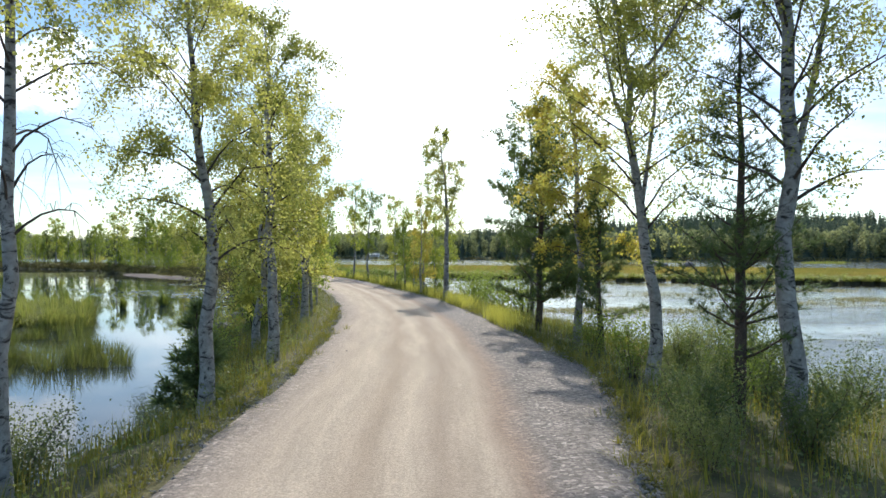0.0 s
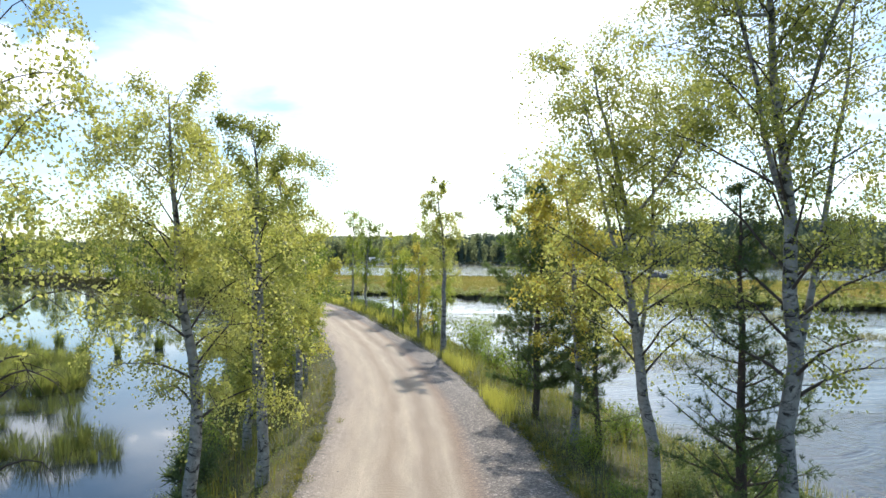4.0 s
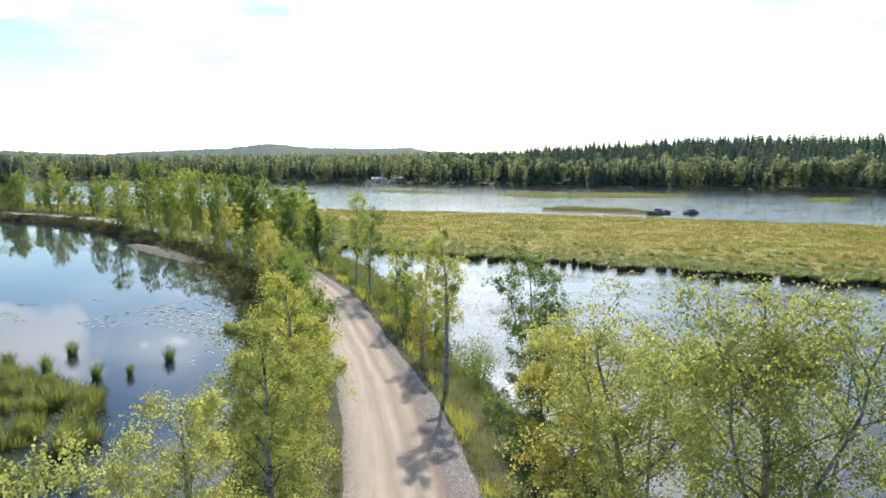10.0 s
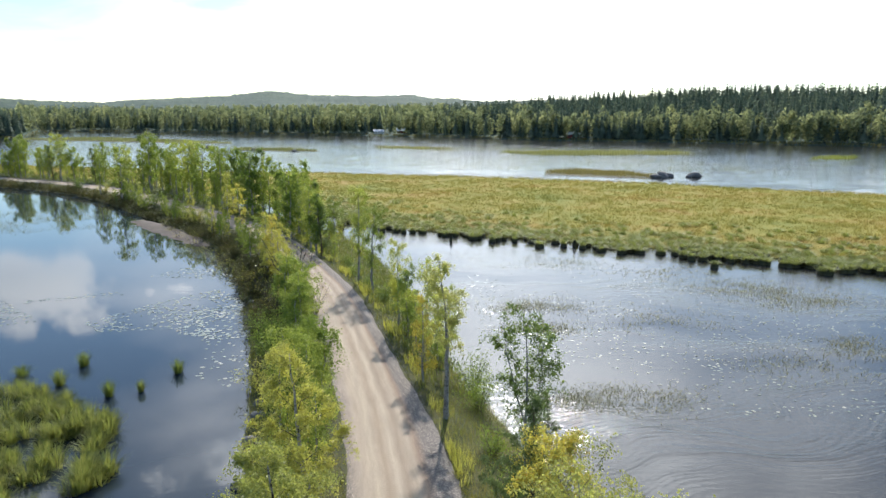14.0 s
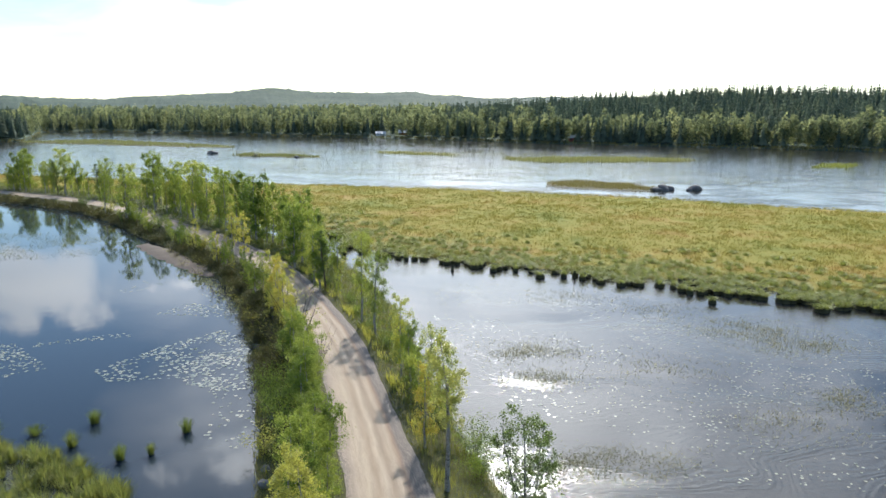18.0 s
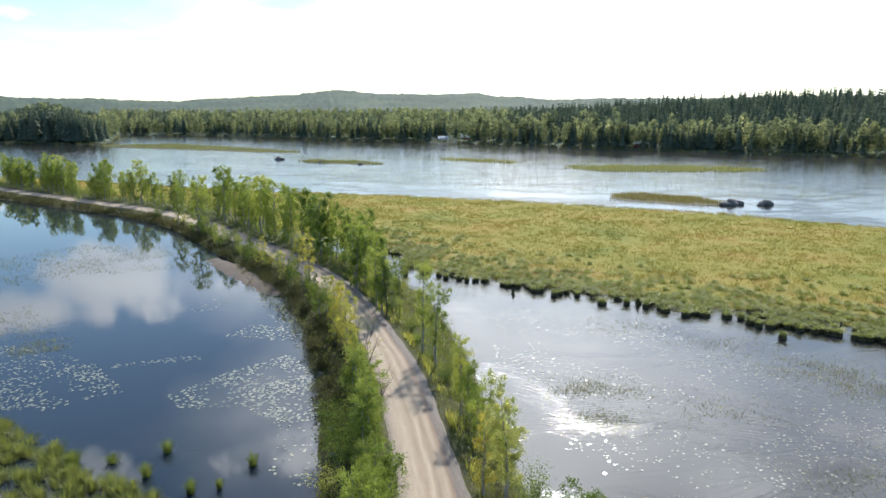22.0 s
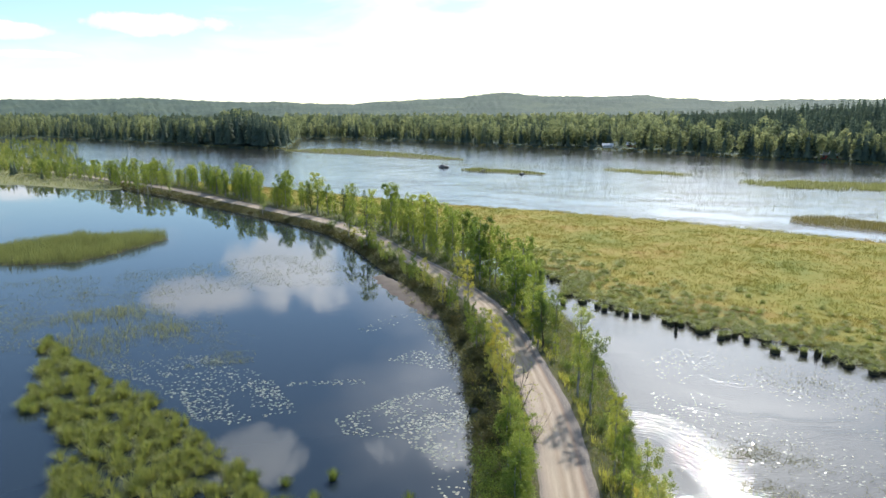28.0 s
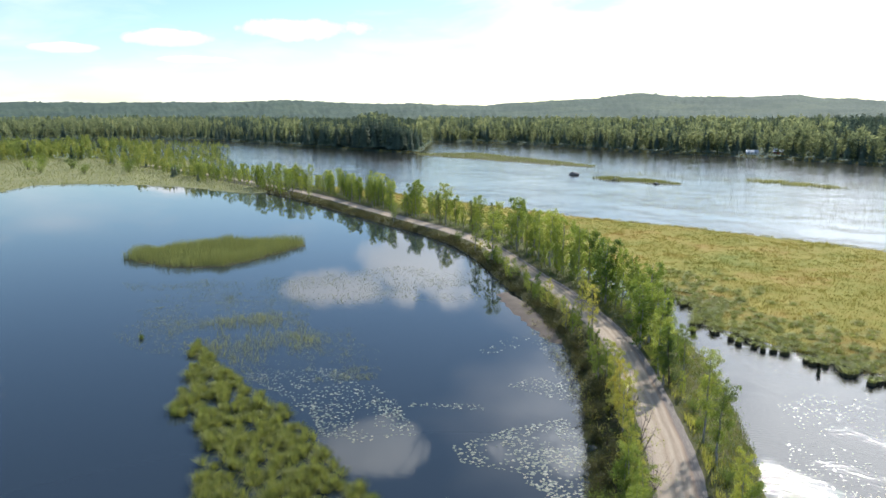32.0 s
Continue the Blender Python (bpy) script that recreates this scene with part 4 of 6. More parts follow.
def build_herbs():
    """Low leafy plants between the grass."""
    rng = np.random.default_rng(14)
    for name, s0, s1, plants, per, size in (("bank_herbs", 38, 78, 1900, 24, 0.04), ("bank_herbs_beyond", 78, 330, 3600, 12, 0.15)):
        s = rng.uniform(s0, s1, plants)
        lw, rw = np.interp(s, along, left_w), np.interp(s, along, right_w)
        u = np.where(rng.uniform(0, 1, plants) < np.where(s < 92, 0.4, 0.06), -rng.uniform(2.5, lw), rng.uniform(2.75, rw))
        p = np.repeat(bank_point(s, u), per, 0)
        h = np.repeat(rng.uniform(0.15, 0.6, plants), per) * (1 if per > 15 else 1.4)
        p = p + rng.normal(0, 0.13 if per > 15 else 0.3, p.shape) * [1, 1, 0] + np.column_stack([np.zeros((len(p), 2)), h * rng.uniform(0.15, 1.0, len(p))])
        v, f = leaves(rng, p, size, 0.6, -0.2)
        stuff(name, mesh_np(name, v, f, HERB_LEAF), "low leafy plants among the bank grass", "herbs")


def build_bank_scrub():
    """Dark heath and twiggy scrub over the pond-side slope beyond the thicket."""
    rng = np.random.default_rng(18)
    for name, s0, s1, plants, per, size in (("slope_scrub", 84, 170, 2600, 16, 0.13), ("slope_scrub_far", 170, 330, 1900, 12, 0.24)):
        s = rng.uniform(s0, s1, plants)
        lw = np.interp(s, along, left_w)
        u = -rng.uniform(2.7, lw + 0.25)
        thick = ripple(np.column_stack([s, u]), 0.55) > rng.uniform(-1.2, 0.5, plants)
        s, u, lw = s[thick], u[thick], lw[thick]
        p = np.repeat(bank_point(s, u), per, 0)
        h = np.repeat(rng.uniform(0.2, 0.75, len(s)) * (0.6 + 0.7 * (-u - 2.7) / (lw - 2.7)), per) * (1 if s0 < 100 else 1.4)
        p = p + rng.normal(0, 0.22, p.shape) * [1, 1, 0] + np.column_stack([np.zeros((len(p), 2)), np.maximum(0.02, h * rng.uniform(0.05, 1.0, len(p)))])
        v, f = leaves(rng, p, size, 0.55, -0.2)
        stuff(name, mesh_np(name, v, f, SHRUB_LEAF), "dark low scrub and heather on the pond-side slope", "scrub")


def build_shoulder_grass():
    rng = np.random.default_rng(16)
    heap = Heap()
    for _ in range(620):
        s = rng.uniform(41, 66)
        edge = 2.5 + np.interp(s, SHOULDER_S, SHOULDER_W)
        u = edge + rng.normal(0.0, 0.16) if rng.uniform() < 0.6 else -2.15 + rng.normal(0.0, 0.12)
        p = bank_point(s, u)[0]
        heap.add(*clump(rng, p[0], p[1], rng.uniform(0.06, 0.2), rng.uniform(0.08, 0.26), 22, 0.008, p[2] + 0.03, 1.0, 0.2))
    stuff("shoulder_grass", heap.mesh("shoulder_grass", GRASS), "low grass tufts creeping over the gravel edge", "grass")


def build_far_fringe():
    """Pale reeds and grass along the waterline of the far shore."""
    rng = np.random.default_rng(17)
    b = rng.uniform(-60, 44, 9000)
    r = np.interp(b, *np.array(FAR_SHORE).T) + rng.uniform(-1.5, 5.5, len(b))
    keep = ripple(np.column_stack([b, b * 0.3]), 2.2) > rng.uniform(-1.0, 0.6, len(b))
    b, r = b[keep], r[keep]
    z = np.maximum(far_height(b, r), -0.1)
    v, f = blades(rng, np.column_stack([r * np.sin(np.radians(b)), r * np.cos(np.radians(b)), z]), 1.0, 0.5, 0.5)
    stuff("far_shore_reeds", mesh_np("far_shore_reeds", v, f, DRY_REED), "pale reeds and grass fringing the far shore", "reeds")


def build_yellow_grass():
    """A strip of sunlit yellow grass along the lake-side edge of the road."""
    rng = np.random.default_rng(15)
    s = np.concatenate([rng.uniform(56, 76, 5200), rng.uniform(76, 130, 5200)])
    u = 2.35 + np.abs(rng.normal(0, 0.5, len(s)))
    keep = ripple(np.column_stack([s, u]), 0.8) > rng.uniform(-0.3, 0.9, len(s))
    s, u = s[keep], u[keep]
    u = np.where(s > 78, 2.3 + (u - 2.35) * 1.9, u)
    v, f = blades(rng, bank_point(s, u), np.where(s > 78, 0.6, 0.5), np.where(s > 78, 0.04, 0.014), 0.5)
    stuff("yellow_grass", mesh_np("yellow_grass", v, f, YELLOW_LEAF), "yellowing grass along the gravel edge", "grass")


build_verges()
build_yellow_grass()
build_shoulder_grass()
build_far_fringe()
build_herbs()
build_bank_scrub()
build_meadow_grass()
build_reeds()


# ---- trees ----
def birch(name, h, seed, nleaf=2600, base=0.3, spread=0.26, lean=(0, 0), leaf=0.065, mat=BIRCH_LEAF, girth=1.0, forks=0, limbs=20, droop=0.35, twigs=7, near=False, bare=0.0, label="", group="", category="birch tree"):
    """A birch: pale tapering trunk, rising limbs, hanging twigs, loose crown of small leaves. Built at the origin."""
    rng = np.random.default_rng(seed)
    root = new(name)
    root.empty_display_size = 0.3
    wood, boughs, places = Heap(), Heap(), []
    n = 12
    z = np.linspace(0, h, n)
    bend = np.cumsum(rng.normal(0, 0.008 * h, (n, 2)), 0)
    bend -= bend[0]
    pts = np.column_stack([bend + np.outer((z / h) ** 1.3, np.array(lean)), z])
    pts[0, 2] = -0.25
    r0 = (0.011 * h + 0.035) * girth
    rad = r0 * (1 - z / h) ** 0.85 + 0.008
    rad[0] *= 1.3
    axes = [(pts, rad, base, limbs)]
    for k in range(forks):
        j = int(n * (0.34 + 0.13 * k + rng.uniform(0, 0.05)))
        top = h * rng.uniform(0.8, 0.97)
        az = k * 2.4 + rng.uniform(0, 1)
        u = np.linspace(0, 1, 8)
        out = spread * h * rng.uniform(0.45, 0.8)
        q = np.column_stack([pts[j, 0] + math.cos(az) * out * u ** 0.8, pts[j, 1] + math.sin(az) * out * u ** 0.8, pts[j, 2] + (top - pts[j, 2]) * u]) + np.cumsum(rng.normal(0, 0.008 * h, (8, 3)), 0) * u[:, None]
        axes.append((q, rad[j] * 0.42 * (1 - u) ** 0.8 + 0.008, 0.15, max(8, limbs // 2)))
    count = 0
    for ax, (line_, rr, b0, m_) in enumerate(axes):
        tube(wood, line_, rr, 8)
        for i in range(m_):
            f = b0 + (0.985 - b0) * ((i + rng.uniform(0, 1)) / m_)
            o = np.array([np.interp(f, np.linspace(0, 1, len(line_)), line_[:, c]) for c in range(3)])
            az = i * 2.399 + rng.uniform(-0.6, 0.6)
            prof = np.sin(np.pi * min(1, ((f - b0) / (1 - b0) * 0.69 + 0.2))) ** 0.9
            ln = spread * h * prof * rng.uniform(0.65, 1.25) * (1.0 if ax == 0 else 0.62) + 0.25
            el = radians(rng.uniform(28, 62))
            d = np.array([math.cos(az) * math.cos(el), math.sin(az) * math.cos(el), math.sin(el)])
            q = np.linspace(0, 1, 6)[:, None]
            limb = o + d * ln * q + np.array([0, 0, -droop * ln]) * q ** 2.4 + np.cumsum(rng.normal(0, 0.03 * ln, (6, 3)), 0) * q
            rb = max(0.007, 0.27 * np.interp(f, np.linspace(0, 1, len(line_)), rr))
            if near:
                one = Heap()
                tube(one, limb, rb * (1 - 0.85 * q[:, 0]), 5)
                solid("limb", one.mesh("limb", TWIG, True), root)
            else:
                tube(boughs, limb, rb * (1 - 0.85 * q[:, 0]), 4)
            for k in range(twigs):
                u = rng.uniform(0.25, 1.0)
                s = limb[min(4, int(u * 5))] * (1 - (u * 5) % 1) + limb[min(5, int(u * 5) + 1)] * ((u * 5) % 1)
                td = unit(d * 0.6 + rng.normal(0, 0.7, 3))
                tl = ln * rng.uniform(0.2, 0.45)
                w = np.linspace(0, 1, 4)[:, None]
                twig = s + td * tl * w + np.array([0, 0, -droop * 1.6 * tl]) * w ** 2
                if near:
                    tube(boughs, twig, np.maximum(0.004, rb * 0.3) * (1 - 0.8 * w[:, 0]), 3)
                if twig[0, 2] > bare * h:
                    places.append((twig, tl))
    per = nleaf / sum(tl for _, tl in places)
    at = []
    for twig, tl in places:
        m = rng.poisson(per * tl * 0.72 * 1.1 * math.exp(rng.normal(0, 0.6)))
        u = rng.uniform(0.05, 1.15, m) * 3
        i = np.clip(u.astype(int), 0, 2)
        at.append(twig[i] + (twig[i + 1] - twig[i]) * (u - i)[:, None] + rng.normal(0, 0.045 + 0.05 * tl if near else 0.06 + 0.10 * tl, (m, 3)) * [1, 1, 1.25])
    v, f = leaves(rng, np.concatenate(at), leaf, 0.72)
    solid("trunk", wood.mesh("trunk", BIRCH_BARK, True), root, "white birch bark with dark scars")
    tagged(solid("twig_work", boughs.mesh("twig_work", TWIG, True), root), kind="stuff")
    solid("crown", mesh_np("crown", v, f, mat), root)
    return tagged(root, label or "slender birch with a loose green crown", category, group)


def conifer(name, h, seed, base=0.25, spread=0.24, tufts=16, dense=1.0, label="", group="", whorls=11, blade=0.17, spruce=False, broad=0.012, needles=9):
    """A young pine or spruce: straight trunk, whorls of limbs, needle tufts."""
    rng = np.random.default_rng(seed)
    root = new(name)
    root.empty_display_size = 0.3
    wood, boughs = Heap(), Heap()
    z = np.linspace(0, h, 10)
    bend = np.cumsum(rng.normal(0, 0.006 * h, (10, 2)), 0)
    pts = np.column_stack([bend - bend[0], z])
    pts[0, 2] = -0.25
    rad = (0.010 * h + 0.03) * (1 - z / h) ** 0.9 + 0.008
    tube(wood, pts, rad, 8)
    at, way = [], []
    for i in range(whorls):
        f = base + (0.98 - base) * (i / (whorls - 1)) ** 0.9
        for k in range(rng.integers(4, 7)):
            zz = min(0.985, f + rng.uniform(-0.015, 0.015)) * h
            o = np.array([np.interp(zz, z, pts[:, 0]), np.interp(zz, z, pts[:, 1]), zz])
            az = rng.uniform(0, 2 * np.pi)
            ln = spread * h * ((1 - f) ** 0.75 * (0.75 if spruce else 1.0) + 0.07) * rng.uniform(0.55, 1.2)
            el = radians(rng.uniform(-18, 8) if spruce else rng.uniform(2, 34))
            d = np.array([math.cos(az) * math.cos(el), math.sin(az) * math.cos(el), math.sin(el)])
            q = np.linspace(0, 1, 5)[:, None]
            limb = o + d * ln * q + np.array([0, 0, 0.18 * ln]) * q ** 2 + np.cumsum(rng.normal(0, 0.025 * ln, (5, 3)), 0) * q
            tube(boughs, limb, max(0.006, 0.3 * np.interp(zz, z, rad)) * (1 - 0.8 * q[:, 0]), 4)
            m = max(5, int(tufts * ln * dense))
            u = rng.uniform(0.25 if not spruce else 0.08, 1.02, m) * 4
            j = np.clip(u.astype(int), 0, 3)
            c = limb[j] + (limb[j + 1] - limb[j]) * (u - j)[:, None]
            side = np.cross(d, [0, 0, 1.0])
            c = c + side * (rng.uniform(-0.32, 0.32, m) * ln * (1 - 0.5 * u / 4))[:, None] + rng.normal(0, 0.04, (m, 3))
            at.append(c)
            way.append(np.tile(d * 0.8 + [0, 0, 0.35], (m, 1)))
    at, way = np.concatenate(at), np.concatenate(way)
    n = needles
    c = np.repeat(at, n, 0)
    d = unit(np.repeat(way, n, 0) * 0.8 + rng.normal(0, 0.75, (len(c), 3)))
    w = unit(np.cross(d, rng.normal(size=d.shape)))
    ln = (blade * rng.uniform(0.6, 1.3, len(c)))[:, None]
    v = np.stack([c - w * broad, c + w * broad, c + d * ln + w * broad / 2, c + d * ln - w * broad / 2], 1).reshape(-1, 3)
    f = np.arange(len(v)).reshape(-1, 4)
    solid("trunk", wood.mesh("trunk", PINE_BARK, True), root, "brown flaky bark")
    tagged(solid("twig_work", boughs.mesh("twig_work", PINE_BARK, True), root), kind="stuff")
    solid("crown", mesh_np("crown", v, f, NEEDLE), root, "dark green needles")
    return tagged(root, label or "dark green young pine on the bank", "pine tree", group)


def bush(name, h, seed, mat=WILLOW_LEAF, nleaf=900, spread=0.7, leaf=0.08, label="", group="bank bushes"):
    rng = np.random.default_rng(seed)
    root = new(name)
    root.empty_display_size = 0.2
    boughs, at = Heap(), []
    stems = 11
    for i in range(stems):
        az, out = i * 2.399 + rng.uniform(-0.5, 0.5), rng.uniform(0.15, 1.0) * spread * h
        q = np.linspace(0, 1, 6)[:, None]
        tip = np.array([math.cos(az) * out, math.sin(az) * out, h * rng.uniform(0.55, 1.0)])
        stem = np.array([math.cos(az), math.sin(az), 0]) * 0.08 + tip * q ** [[0.9, 0.9, 0.75]] + rng.normal(0, 0.03 * h, (6, 3)) * q
        stem[0, 2] = -0.12
        tube(boughs, stem, (0.007 * h + 0.006) * (1 - 0.8 * q[:, 0]), 4)
        m = nleaf // stems
        u = rng.uniform(0.6, 5.0, m)
        j = np.clip(u.astype(int), 0, 4)
        at.append(stem[j] + (stem[j + 1] - stem[j]) * (u - j)[:, None] + rng.normal(0, 0.11 * h, (m, 3)))
    at = np.concatenate(at)
    at[:, 2] = np.maximum(at[:, 2], 0.04)
    v, f = leaves(rng, at, leaf, 0.5, 0.1)
    tagged(solid("twig_work", boughs.mesh("twig_work", TWIG, True), root), kind="stuff")
    solid("foliage", mesh_np("foliage", v, f, mat), root)
    return tagged(root, label or "green willow bush on the bank", "bush", group)


def stand(ob, x, y, turn=0.0, size=1.0, z=None):
    ob.matrix_basis = Matrix.LocRotScale((x, y, ground_at(x, y) if z is None else z), Euler((0, 0, turn)), (size, size, size))
    return ob


ROW = "trees along the causeway"
NEAR = dict(group=ROW, near=True)
stand(birch("birch_tree", 7.0, 101, 30000, 0.3, 0.25, (-0.3, -0.1), 0.045, droop=0.5, limbs=28, label="tall birch leaning a little over the pond bank", **NEAR), -2.85, 10.4)
stand(birch("birch_tree", 6.9, 102, 25000, 0.36, 0.22, (-0.15, 0.1), 0.05, limbs=26, label="birch with bare lower limbs beside the gravel road", **NEAR), -2.45, 13.9)
stand(birch("birch_tree", 6.9, 103, 17000, 0.2, 0.22, (-0.3, 0), 0.066, YELLOW_LEAF, limbs=26, label="slim birch turning yellow beside the road", **NEAR), -2.7, 21.3)
stand(birch("birch_tree", 6.0, 113, 13000, 0.1, 0.23, (0.1, 0), 0.07, YELLOW_LEAF, limbs=24, label="young birch with yellow autumn leaves on the bank", **NEAR), -3.4, 17.4)
stand(birch("birch_tree", 7.9, 104, 11000, 0.3, 0.2, (-0.35, 0.2), 0.045, girth=0.65, droop=0.6, limbs=30, bare=0.55, label="big birch with long bare boughs at the pond's edge", **NEAR), -3.75, 6.7)
stand(conifer("pine_tree", 6.3, 105, 0.12, 0.34, 36, label="bushy dark pine beside the road", group=ROW, whorls=16, blade=0.12, broad=0.007, needles=13), 3.9, 18.7)
stand(birch("birch_tree", 6.3, 106, 19000, 0.3, 0.27, (-0.3, 0), 0.062, YELLOW_LEAF, limbs=26, label="birch with yellowing crown behind the pine", **NEAR), 4.36, 16.3)
stand(conifer("pine_tree", 4.2, 107, 0.2, 0.24, 34, label="thin young pine on the lake bank", group=ROW, blade=0.11, broad=0.006, needles=13), 4.65, 15.3)
stand(birch("birch_tree", 7.7, 108, 34000, 0.30, 0.27, (-0.6, 0.2), 0.05, girth=0.9, limbs=30, forks=3, droop=0.25, label="spreading birch with forked boughs above the lake", **NEAR), 4.05, 10.8)
stand(conifer("pine_tree", 5.3, 109, 0.16, 0.24, 26, label="tall open-crowned pine on the lake bank", group=ROW, whorls=16, blade=0.08, broad=0.004, needles=16), 4.35, 8.5)
stand(birch("birch_tree", 8.9, 110, 42000, 0.30, 0.2, (-0.4, 0.2), 0.043, girth=0.95, limbs=34, forks=5, droop=0.2, label="largest birch, thick white trunk and wide crown", **NEAR), 4.65, 7.8)
stand(birch("birch_tree", 7.6, 111, 11000, 0.4, 0.17, (0.1, 0), 0.068, label="tall thin birch standing alone by the road", **NEAR), 2.4, 31.2)

# shapes for the rows further on
def row_kinds(count, size):
    """Six shapes of bank trees, with leaves to suit the distance."""
    return [birch("birch_tree", 8.0, 120, count, 0.28, 0.19, (0.1, 0), size, ROW_LEAF, label="slim green birch on the causeway bank", group=ROW, limbs=22, twigs=7),
            birch("birch_tree", 7.5, 121, count, 0.2, 0.22, (-0.1, 0.1), size, ROW_LEAF, label="leafy birch on the causeway bank", group=ROW, limbs=22, twigs=7),
            birch("birch_tree", 6.5, 122, count, 0.08, 0.22, (0, 0), size, ROW_LEAF, label="low-branched young birch on the causeway bank", group=ROW, limbs=22, twigs=7),
            birch("birch_tree", 6.5, 123, int(count * 0.8), 0.1, 0.22, (0, 0), size, YELLOW_LEAF, label="yellowing young birch on the causeway bank", group=ROW, limbs=18, twigs=7),
            birch("alder_tree", 6.0, 124, count, 0.08, 0.25, (0, 0), size * 1.05, WILLOW_LEAF, label="dark green alder on the causeway bank", group=ROW, limbs=22, twigs=7, category="alder tree"),
            conifer("pine_tree", 6.5, 125, 0.15, 0.2, 14, label="small dark pine on the causeway bank", group=ROW, blade=0.24)]


KINDS = row_kinds(5400, 0.11) + row_kinds(1700, 0.19)
KIND_H = [8.0, 7.5, 6.5, 6.5, 6.0, 6.5] * 2
placed = set()
rng_row = np.random.default_rng(31)


def plant(kind, x, y, h, turn):
    kind += 6 if y > 76 else 0
    s = h / KIND_H[kind]
    w = s * rng_row.uniform(0.7, 1.15)
    m = Matrix.LocRotScale((x, y, ground_at(x, y) - 0.03), Euler((0, 0, turn)), (w, w, s))
    if kind not in placed:
        placed.add(kind)
        KINDS[kind].matrix_basis = m
        return KINDS[kind]
    return copy_thing(KINDS[kind], m @ Matrix.Diagonal((*(1 / c for c in KINDS[kind].scale), 1)))


TREES = [(0, -3.05, 58.9, 8.3), (0, -1.75, 55.3, 7.2), (1, 0.3, 46.1, 6.1), (4, 0.9, 44.4, 4.6), (4, 1.0, 47.8, 3.4), (2, 1.3, 42.6, 3.6), (0, 1.8, 38.2, 6.5), (1, 3.0, 37.8, 5.2), (3, 1.5, 35.6, 4.6), (4, 2.6, 40.4, 3.0),
         (5, -7.3, 70.2, 6.2), (4, -7.9, 70.6, 6.0), (1, -8.6, 72.4, 6.6), (2, -5.9, 68.5, 2.6), (1, -6.4, 75.6, 5.4), (1, -9.2, 77.8, 6.0), (5, -9.0, 79.2, 6.6),
         (4, -12.0, 81.0, 7.4), (1, -12.8, 85.2, 7.2), (1, -14.2, 94.0, 6.2), (5, -13.6, 91.5, 6.0), (4, -16.0, 97.5, 8.2), (1, -17.5, 99.0, 8.8), (4, -19.8, 99.5, 9.2), (1, -21.5, 103.5, 9.0),
         (4, -22.5, 107, 9.0), (0, -24.5, 108, 9.6), (1, -26.5, 110, 9.4), (4, -28.5, 115, 9.0), (1, -31, 117.5, 9.6), (0, -34.5, 121, 10.2), (1, -38, 125.5, 9.6), (4, -40, 129, 8.0), (0, -44.2, 131, 11.0), (3, -18.8, 86.5, 5.6), (3, -21.5, 91.5, 6.2),
         (3, -9.6, 58.5, 4.6), (3, -10.5, 61.3, 5.4), (3, -10.0, 62.6, 4.4), (3, -11.2, 64.2, 5.0), (3, -12.3, 67.4, 4.8), (1, -13.7, 71.0, 4.2), (0, -6.9, 45.2, 5.6), (1, -4.6, 28.2, 6.0), (3, -4.4, 25.6, 5.4), (2, -4.6, 31.0, 4.8), (1, -5.6, 40.0, 5.4), (1, -5.6, 43.2, 5.2)]
for kd, x, y, h in TREES:
    plant(kd, x, y, h, rng_row.uniform(0, 6.28))
for s in np.arange(63, 87, 1.45):           # the thicket on the pond side, close to the road
    q = bank_point(s + rng_row.uniform(-0.4, 0.4), -rng_row.uniform(2.75, 3.9))[0]
    plant(int(rng_row.choice([1, 2, 3, 4], p=[.25, .45, .2, .1])), q[0], q[1], rng_row.uniform(2.6, 5.0), rng_row.uniform(0, 6.28))
for s in np.arange(90, 136, 2.3):           # sparse yellowing growth beside the road
    q = bank_point(s + rng_row.uniform(-0.6, 0.6), -rng_row.uniform(2.6, 4.4))[0]
    plant(int(rng_row.choice([1, 2, 3, 4], p=[.1, .35, .25, .3])), q[0], q[1], rng_row.uniform(1.6, 4.2), rng_row.uniform(0, 6.28))
for s in np.arange(136, 176, 2.4):          # low alders further round the bend
    q = bank_point(s + rng_row.uniform(-0.8, 0.8), -rng_row.uniform(2.8, 4.8))[0]
    plant(int(rng_row.choice([2, 4])), q[0], q[1], rng_row.uniform(1.5, 3.2), rng_row.uniform(0, 6.28))
for s in np.arange(118, 178, 1.9):          # between the bend and the meadow
    q = bank_point(s, -rng_row.uniform(3.2, 5.2))[0]
    if rng_row.uniform() < 0.3:
        plant(int(rng_row.choice([2, 3, 4])), q[0], q[1], rng_row.uniform(2.0, 4.2), rng_row.uniform(0, 6.28))
    q = bank_point(s + 1, rng_row.uniform(3.4, 8.0))[0]
    if rng_row.uniform() < 0.7:
        plant(int(rng_row.choice([0, 1, 2, 4, 4])), q[0], q[1], rng_row.uniform(2.8, 8.4), rng_row.uniform(0, 6.28))
for s in np.arange(176, 345, 2.3):          # the long far bend, thicker towards the shore
    for side in (1, 1, -1):
        if rng_row.uniform() < (0.80 if side > 0 else (0.10 if s < 290 else 0.5)):
            u = side * rng_row.uniform(3.2, 5.5 if side < 0 else 9.5)
            q = bank_point(s + rng_row.uniform(-1.2, 1.2), u)[0]
            plant(int(rng_row.choice([0, 1, 2, 4, 5], p=[.22, .26, .2, .2, .12])), q[0], q[1], rng_row.triangular(3.2, 6.5, 10.4) * (1.0 if s < 270 else 0.95), rng_row.uniform(0, 6.28))

